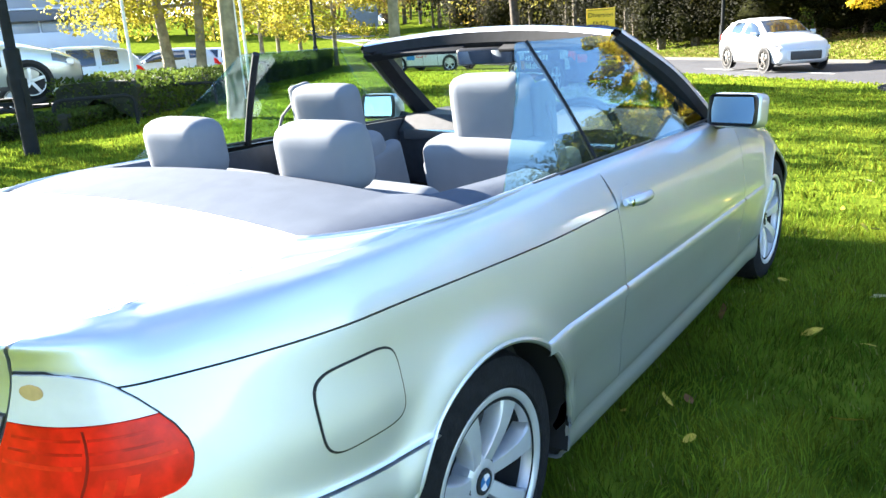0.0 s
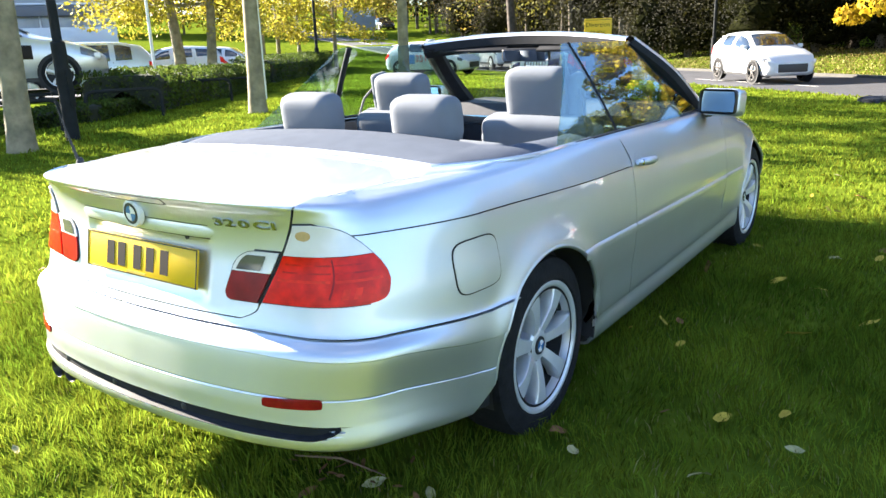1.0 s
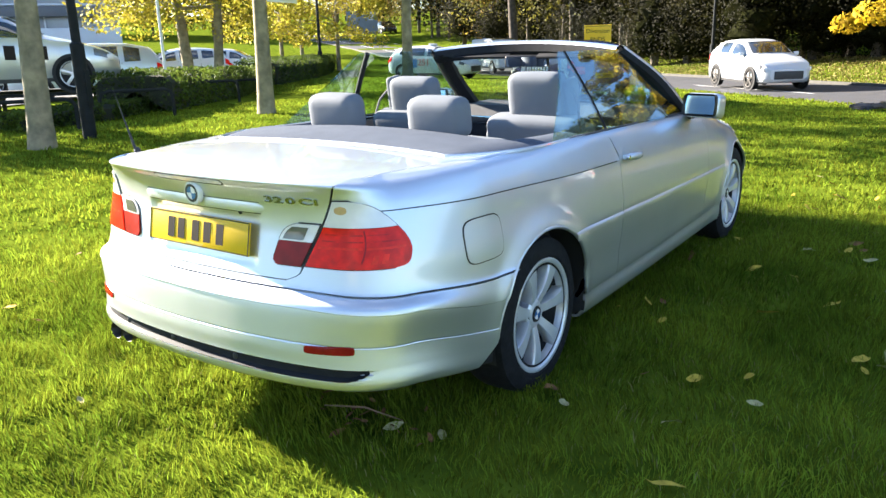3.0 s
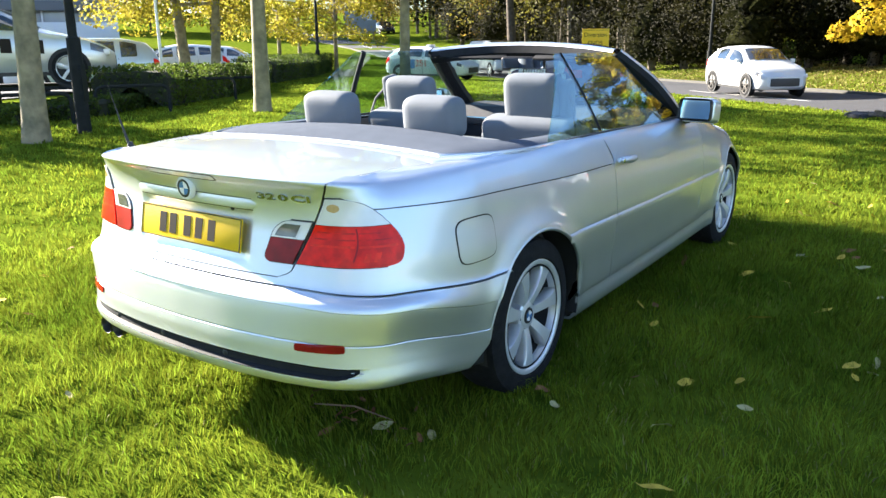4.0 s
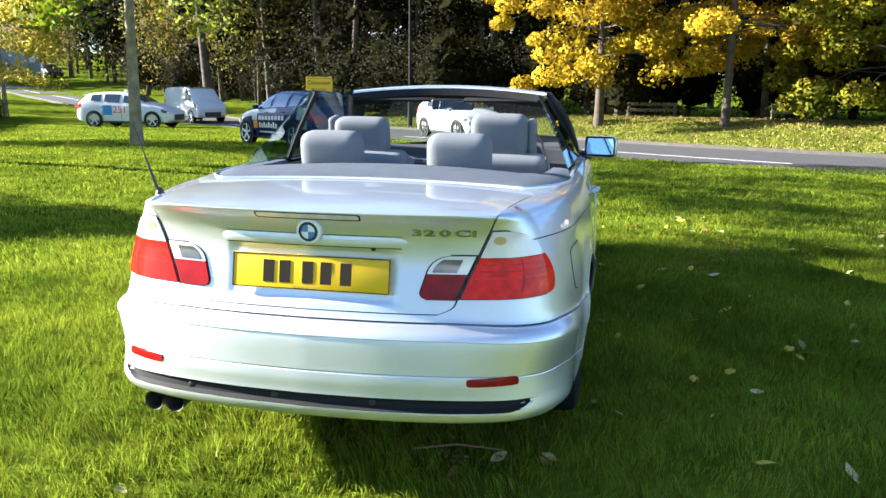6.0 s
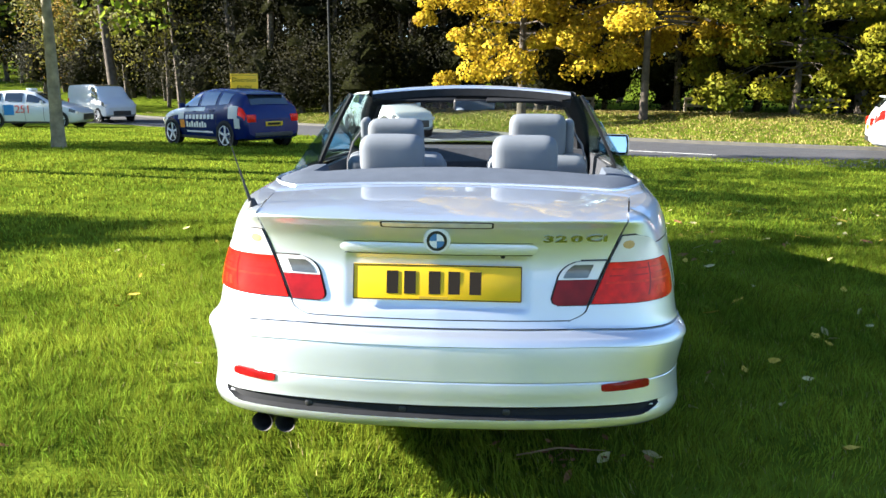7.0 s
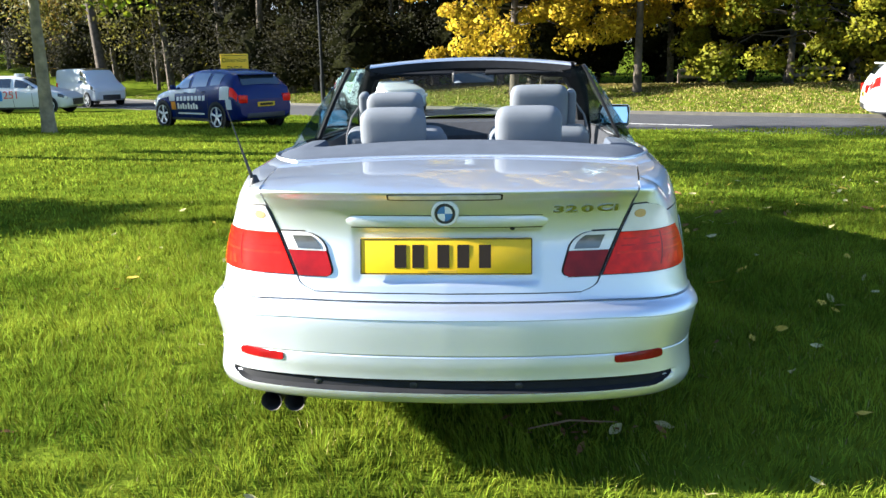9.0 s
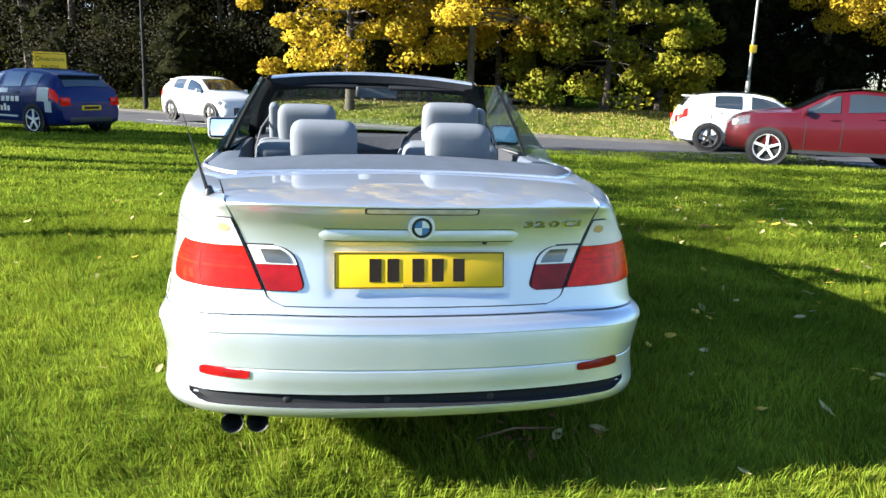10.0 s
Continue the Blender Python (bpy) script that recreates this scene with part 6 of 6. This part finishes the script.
def hedge(path, width, height, label, seed, density=900):
    """A clipped hedge: a core coloured dark for the shade inside, with leaves all over."""
    rng = np.random.default_rng(seed)
    p = np.array(path, float)
    x, y = p[0]
    h = thing("hedge", label, "hedge")
    rows, cen = [], []
    seg = np.hypot(*np.diff(p, axis=0).T)
    acc_ = np.concatenate([[0], np.cumsum(seg)])
    for s in np.linspace(0, acc_[-1], 40):
        q = np.array([np.interp(s, acc_, p[:, 0]), np.interp(s, acc_, p[:, 1])])
        s2 = min(s + .1, acc_[-1])
        d = np.array([np.interp(s2, acc_, p[:, 0]), np.interp(s2, acc_, p[:, 1])]) - np.array([np.interp(s2 - .1, acc_, p[:, 0]), np.interp(s2 - .1, acc_, p[:, 1])])
        d /= np.linalg.norm(d)
        n = np.array([d[1], -d[0]])
        z = ground_z(*q)
        rows.append([(*(q + n * a * width * .44), z + b * height * .93) for a, b in ((-1, -.1), (-1, .8), (-.8, .97), (0, 1), (.8, .97), (1, .8), (1, -.1))])
    for end, row in ((0, rows[0]), (-1, rows[-1])):
        mid = tuple(np.mean(np.array(row), axis=0))
        rows.insert(0 if end == 0 else len(rows), [mid] * len(row))
        for k in range(int(density * .5)):
            a, b = rng.uniform(-1, 1), rng.uniform(0.02, 1.0)
            e = np.array(row)
            base_p = (e[0] + e[-1]) / 2 + (e[-1] - e[0]) / 2 * a
            cen.append((base_p[0] + rng.normal() * .05, base_p[1] + rng.normal() * .05, ground_z(base_p[0], base_p[1]) + b * height))
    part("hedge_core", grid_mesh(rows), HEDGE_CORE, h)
    for k in range(int(density * acc_[-1])):
        s = rng.uniform(0, acc_[-1])
        q = np.array([np.interp(s, acc_, p[:, 0]), np.interp(s, acc_, p[:, 1])])
        i = min(int(np.searchsorted(acc_, s, "right")) - 1, len(seg) - 1)
        d = (p[i + 1] - p[i]) / seg[i]
        n = np.array([d[1], -d[0]])
        w = rng.uniform()
        wob = .07 * math.sin(s * 2.1 + seed) + .05 * math.sin(s * 5.3)
        if w < .45:
            a, b = rng.uniform(-1, 1), 1 + wob + rng.normal() * .03
        else:
            a, b = (1 if w < .8 else -1) * (1 + rng.normal() * .06), rng.uniform(.02, 1 + wob)
        r = q + n * a * width * .5
        cen.append((*r, ground_z(*q) + b * height))
    part("hedge_leaves", leaf_mesh(np.array(cen), .065, rng), HEDGE, h)
    return h


hedge([(-11.1, 6.3), (-12.9, 8.4), (-14.4, 10.4), (-17.6, 13.9), (-21.4, 18.4)], 1.6, .74, "clipped green hedge along the car park", 41)
hedge([(-21.7, 18.9), (-26.4, 26.0), (-32.0, 33.5)], 1.8, .95, "clipped green hedge along the car park", 42)
hedge([(-10.4, 3.6), (-10.5, 5.0), (-11.4, 6.4)], .8, .28, "low straggling shrubs before the hedge", 43)


def hoop(x, y, turn, w=1.5, h=.48):
    z = ground_z(x, y)
    t = thing("hoop_rail", "dark steel hoop rail beside the hedge", "rail", "hoop rails", m=pose(x, y, z, 0, 0, turn))
    pts = [(-w / 2, 0, -.05), (-w / 2, 0, h - .12), (-w / 2 + .04, 0, h - .03), (-w / 2 + .13, 0, h), (w / 2 - .13, 0, h), (w / 2 - .04, 0, h - .03), (w / 2, 0, h - .12), (w / 2, 0, -.05)]
    part("hoop", tube(pts, .032, 8), DARK_POST, t)


for x, y in ((-9.7, 3.6), (-10.0, 5.6), (-12.1, 8.9), (-14.3, 11.6)):
    hoop(x, y, 62, 1.2)

# display ramp under the raised car
rp = thing("display_ramp", "dark steel display ramp under the raised car", "ramp", m=stand(-13.55, 5.0, -30))
for sx_ in (-.7, .7):
    part("runner", box((.35, 4.6, .06), (sx_, 0, .465), .01), DARK_POST, rp)
    for yy in (-1.9, 0, 1.9):
        part("leg", box((.08, .08, .48), (sx_, yy, .20), .005), DARK_POST, rp)
for yy in (-1.9, 0, 1.9):
    part("cross_bar", box((1.4, .06, .06), (0, yy, .38), .005), DARK_POST, rp)

# car park surface and the showroom behind
cp = [[None] * 13 for _ in range(13)]
for i in range(13):
    for j in range(13):
        a, b = i / 12, j / 12
        x0, y0 = -15.2 + (-33.5 + 15.2) * a, 2 + 32 * a
        x = x0 - 34 * b
        cp[i][j] = (x, y0 + 6 * b, ground_z(x, y0 + 6 * b) + .04)
tagged(link("pavement", grid_mesh(cp), ASPHALT), "asphalt car park behind the hedge", "car park", kind="structure")
GLAZE = mat("pale_glazing", (0.40, 0.42, 0.44), 0.2, vary=0.15, scale=0.4)
bd = thing("showroom_building", "long grey and white car showroom with a glazed upper band", "building", m=pose(-58, 38, -0.9, 0, 0, -24))
part("wall", box((1.0, 60, 9.5), (-6, -30, 4.75)), CLAD, bd)
part("canopy", box((1.2, 60, .8), (-5.1, -30, 5.15), .05), DARK_CLAD, bd)
part("roof_rail", box((.5, 60, .16), (-5.0, -30, 5.75), .03), WHITE_CLAD, bd)
part("white_fascia", box((.6, 60, 1.6), (-5.0, -30, 3.0), .03), WHITE_CLAD, bd)
part("roof_edge", box((1.6, 61, .4), (-5.8, -30, 9.6), .05), DARK_CLAD, bd)
for i in range(20):
    w = part("window", box((.1, 2.7, .9), (-5.45, -58.5 + 3 * i, 4.25), .02), GLAZE, bd)
    part("window_frame", box((.14, .12, 1.0), (-5.45, -57 + 3 * i, 4.25)), WHITE_CLAD, w)
part("shop_front", box((.2, 58, 2.6), (-5.4, -30, 1.4)), PANE, bd)

# large road sign up the far road, benches under the golden trees, a rubble heap by the kerb
bs = thing("direction_sign", "large grey-backed direction sign beside the far road", "road sign", m=pose(-54.9, 64.5, ground_z(-54.9, 64.5), 0, 0, 40))
part("sign_back", box((3.4, .08, 2.5), (0, 0, 1.9), .02), mat("sign_grey", (0.24, 0.27, 0.30), 0.6, vary=0.08, scale=2), bs)
part("sign_patch", box((.5, .02, .8), (1.0, -.06, 2.5)), FLAG_W, bs)
for dx in (-1.4, 1.4):
    part("sign_post", tube([(dx, .1, -.1), (dx, .1, 3.6)], .08, 8), POST, bs)
WOOD = mat("grey_timber", (0.16, 0.13, 0.10), 0.85, vary=0.3, scale=8, bump=0.3, bump_scale=40)
for x, y, tn in ((3.2, 32.6, 8), (8.9, 31.0, 8), (12.9, 30.0, 10)):
    b = thing("timber_rail", "low weathered timber rail at the wood's edge", "fence", "timber rails", m=pose(x, y, ground_z(x, y), 0, 0, tn))
    for dx in (-1.0, 1.0):
        part("post", box((.11, .11, .70), (dx, 0, .28), .01), WOOD, b)
    for zz in (.30, .56):
        part("rail", box((2.2, .05, .13), (0, -.07, zz), .01), WOOD, b)
rngs = np.random.default_rng(5)
heap = thing("rubble_heap", "small dark heap of broken kerb stones at the road's edge", "rubble", m=pose(.5, 15.2, ground_z(.5, 15.2)))
for k in range(9):
    bm = box((rngs.uniform(.12, .34), rngs.uniform(.10, .25), rngs.uniform(.07, .15)), (0, 0, 0), .02)
    for v in bm.verts:
        v.co += Vector(rngs.normal(size=3) * .012)
    part("stone", bm, ASPHALT if k % 2 else KERB, heap).matrix_basis = pose(rngs.uniform(-.45, .45), rngs.uniform(-.2, .2), .03 + .06 * rngs.uniform(), *rngs.uniform(-15, 15, 2), rngs.uniform(0, 180))

# ---------------------------------------------------------------- grass blades and fallen leaves
def blades(x0, x1, y0, y1, n, height, width, seed, keep=None, tufted=False):
    rng = np.random.default_rng(seed)
    x, y = rng.uniform(x0, x1, n), rng.uniform(y0, y1, n)
    tuft = np.array([noise.noise((a * 1.7, b * 1.7, 0.3)) for a, b in zip(x[::1], y[::1])]) if n < 60000 else np.sin(x * 3.1 + np.sin(y * 2.3) * 2) * np.sin(y * 3.7 + np.sin(x * 1.9) * 2) * 0.5
    if keep is not None:
        ok = keep(x, y)
        x, y, tuft = x[ok], y[ok], tuft[ok]
    n = len(x)

    def patchy(cell, sd):
        """Smooth random values over the plan, one knot per cell."""
        r = np.random.default_rng(sd).uniform(size=(257, 257))
        u, v = (x / cell) % 256, (y / cell) % 256
        i, j = u.astype(int), v.astype(int)
        f, g = u - i, v - j
        f, g = f * f * (3 - 2 * f), g * g * (3 - 2 * g)
        return (r[i, j] * (1 - f) + r[i + 1, j] * f) * (1 - g) + (r[i, j + 1] * (1 - f) + r[i + 1, j + 1] * f) * g

    clump, lay = patchy(.07, 5) * .6 + patchy(.21, 6) * .4, patchy(.11, 7)
    if tufted:
        ok = rng.uniform(size=n) < np.clip((clump - .05) / .33, .55, 1)
        x, y, tuft, clump, lay, n = x[ok], y[ok], tuft[ok], clump[ok], lay[ok], int(ok.sum())
    z = np.array([ground_z(a, b) for a, b in zip(x, y)]) if max(abs(x0), abs(x1), abs(y0), abs(y1)) > 4.5 else np.zeros(n)
    h = height * rng.uniform(0.5, 1.25, n) * (1 + 0.35 * tuft) * (0.25 + 1.6 * clump)
    a = rng.uniform(0, 2 * math.pi, n)
    w = width * rng.uniform(0.6, 1.3, n)
    bend, ba = h * rng.uniform(0.2, 1.1, n), 9.0 * lay + rng.normal(size=n) * 0.7
    dx, dy = np.cos(a) * w, np.sin(a) * w
    bx, by = np.cos(ba) * bend, np.sin(ba) * bend
    P = [np.stack([x - dx, y - dy, z - 0.005], 1), np.stack([x + dx, y + dy, z - 0.005], 1), np.stack([x + dx * .75 + bx * .35, y + dy * .75 + by * .35, z + h * .6], 1), np.stack([x - dx * .75 + bx * .35, y - dy * .75 + by * .35, z + h * .6], 1), np.stack([x + bx, y + by, z + h], 1)]
    verts = np.stack(P, 1).reshape(-1, 3)
    k = np.arange(n) * 5
    loops = np.stack([k, k + 1, k + 2, k + 3, k + 3, k + 2, k + 4], 1).ravel()
    starts = (np.arange(n)[:, None] * 7 + np.array([[0, 4]])).ravel()
    me = bpy.data.meshes.new("blades")
    me.vertices.add(len(verts))
    me.vertices.foreach_set("co", verts.astype(np.float32).ravel())
    me.loops.add(len(loops))
    me.loops.foreach_set("vertex_index", loops.astype(np.int32))
    me.polygons.add(len(starts))
    me.polygons.foreach_set("loop_start", starts.astype(np.int32))
    me.update(calc_edges=True)
    return me


# the finer blades round the car thin out over their last metre, where the coarser ones take over
core = lambda x, y: np.random.default_rng(8).uniform(size=len(x)) < np.clip(np.minimum(np.minimum(x + 3.4, 4.4 - x), np.minimum(y + 2.6, 4.4 - y)) / 1.1, 0, 1)
thin = lambda x, y: np.random.default_rng(9).uniform(size=len(x)) < np.clip(1.25 - np.maximum(np.abs(x - .5) - 3.4, np.abs(y - .9) - 3.2) / 4.5, 0, 1)
ring = lambda x, y: ~core(x, y) & thin(x, y)
GRASS_LABEL = "short green grass blades on the lawn"
for args, mt in (((-3.4, 4.4, -2.6, 4.4, 350000, .047, .0020, 61, core, True), BLADE), ((-3.4, 4.4, -2.6, 4.4, 15000, .030, .0018, 62, core), DRY), ((-8, 9, -7, 9, 90000, .036, .0038, 64, ring), BLADE)):
    tagged(link("grass", blades(*args), mt, smooth=False), GRASS_LABEL, "grass", kind="stuff")
outer = lambda x, y: ~core(x, y)
verge = lambda x, y: ((x > 11) | (y > 14)) & (np.array([road_side(a, b) for a, b in zip(x, y)]) < -ROAD_W - .2)
bank = lambda x, y: (np.array([road_side(a, b) for a, b in zip(x, y)]) > ROAD_W + .6) & (np.array([road_side(a, b) for a, b in zip(x, y)]) < ROAD_W + 11)
tagged(link("grass", blades(-22, 26, 10, 44, 110000, .06, .012, 66, bank), DRY, smooth=False), "dry yellowing grass on the bank beyond the road", "grass", kind="stuff")
tagged(link("grass", blades(-24, 22, 3, 27, 125000, .045, .014, 65, verge), BLADE, smooth=False), GRASS_LABEL, "grass", kind="stuff")
tagged(link("grass", blades(-11, 11, -8, 14, 210000, .038, .0070, 63, outer), BLADE, smooth=False), GRASS_LABEL, "grass", kind="stuff")

LEAF_FALLEN = [mat("fallen_yellow_leaf", (0.50, 0.36, 0.05), 0.8, spec=0.1, vary=0.2, scale=40), mat("fallen_pale_leaf", (0.42, 0.37, 0.17), 0.8, spec=0.1, vary=0.2, scale=40), mat("fallen_brown_leaf", (0.20, 0.10, 0.04), 0.8, spec=0.1, vary=0.3, scale=40)]


def leaf_shape(seed, length, width):
    rng = random.Random(seed)
    rows = []
    for i in range(7):
        t = i / 6
        w = width * math.sin(math.pi * min(1, t * .96 + .02)) ** .8
        c = .25 * length * (t - .5) ** 2 * rng.uniform(-1.5, 2)
        rows.append([(-w / 2, (t - .5) * length, c + .12 * w), (0, (t - .5) * length, c), (w / 2, (t - .5) * length, c + .12 * w)])
    return grid_mesh(rows)


shapes = [leaf_shape(k, .052 + .008 * k, .024 + .004 * (k % 3)) for k in range(6)]
rl = random.Random(8)
count = 0
while count < 265:
    x, y = rl.uniform(-3.0, 5.0), rl.uniform(-2.0, 5.5)
    if abs(x) < .75 and -.6 < y < 3.3:
        continue
    near = 1.0 if x > 0.6 else 0.3
    if rl.random() > near:
        continue
    mt = LEAF_FALLEN[rl.choices((0, 1, 2), (4, 4, 2))[0]]
    me = shapes[rl.randrange(6)].copy()
    lf = link("fallen_leaf", me, mt)
    lf.matrix_basis = pose(x, y, ground_z(x, y) + .030, rl.uniform(-30, 30), rl.uniform(-30, 30), rl.uniform(0, 360)) @ Matrix.Scale(rl.uniform(.6, 1.15) * (1.35 if x > .8 else 1.0), 4)
    tagged(lf, "dry autumn leaf lying on the grass", "leaf", "fallen leaves")
    count += 1
twig = thing("twig", "thin dry twig on the grass behind the car", "twig", m=pose(.42, -.62, .03, 0, 0, 12))
part("stem", tube([(-.16, 0, .01), (0, .02, .02), (.17, -.01, .012)], [.003, .004, .002], 5), mat("twig_brown", (0.25, 0.15, 0.08), 0.9), twig)

# leaf litter on the bank under the golden trees and blown over the verge
rg = np.random.default_rng(77)
n_l = 120000
lx, ly = rg.uniform(-14, 24, n_l), rg.uniform(15, 38, n_l)
near = np.array([road_side(a, b) for a, b in zip(lx, ly)])
ok = (near > ROAD_W + .4) & (near < 12) & (rg.uniform(size=n_l) < .25 + .75 * np.clip((near - 2.5) / 5, 0, 1))
cen = np.array([(a, b, ground_z(a, b, s) + .03) for a, b, s in zip(lx[ok], ly[ok], near[ok])])
LITTER = mat("leaf_litter", (0.12, 0.088, 0.026), 0.85, vary=0.3, scale=0.6, second=(0.18, 0.135, 0.038), random_value=0.25, spec=0.1)
lit = leaf_mesh(cen, .055, rg, simple=True)
tagged(link("leaf_litter", lit, LITTER, smooth=False), "brown and yellow fallen leaves lying on the grass bank", "leaves", kind="stuff")

# a clump of dead leaves under the bumper
for k in range(26):
    lf = link("fallen_leaf", shapes[k % 6].copy(), LEAF_FALLEN[2])
    lf.matrix_basis = pose(rl.gauss(.42, .13), rl.gauss(-.62, .07), .034, rl.uniform(-35, 35), rl.uniform(-35, 35), rl.uniform(0, 360)) @ Matrix.Scale(rl.uniform(.4, .75), 4)
    tagged(lf, "dead brown leaf lying under the car's bumper", "leaf", "fallen leaves")
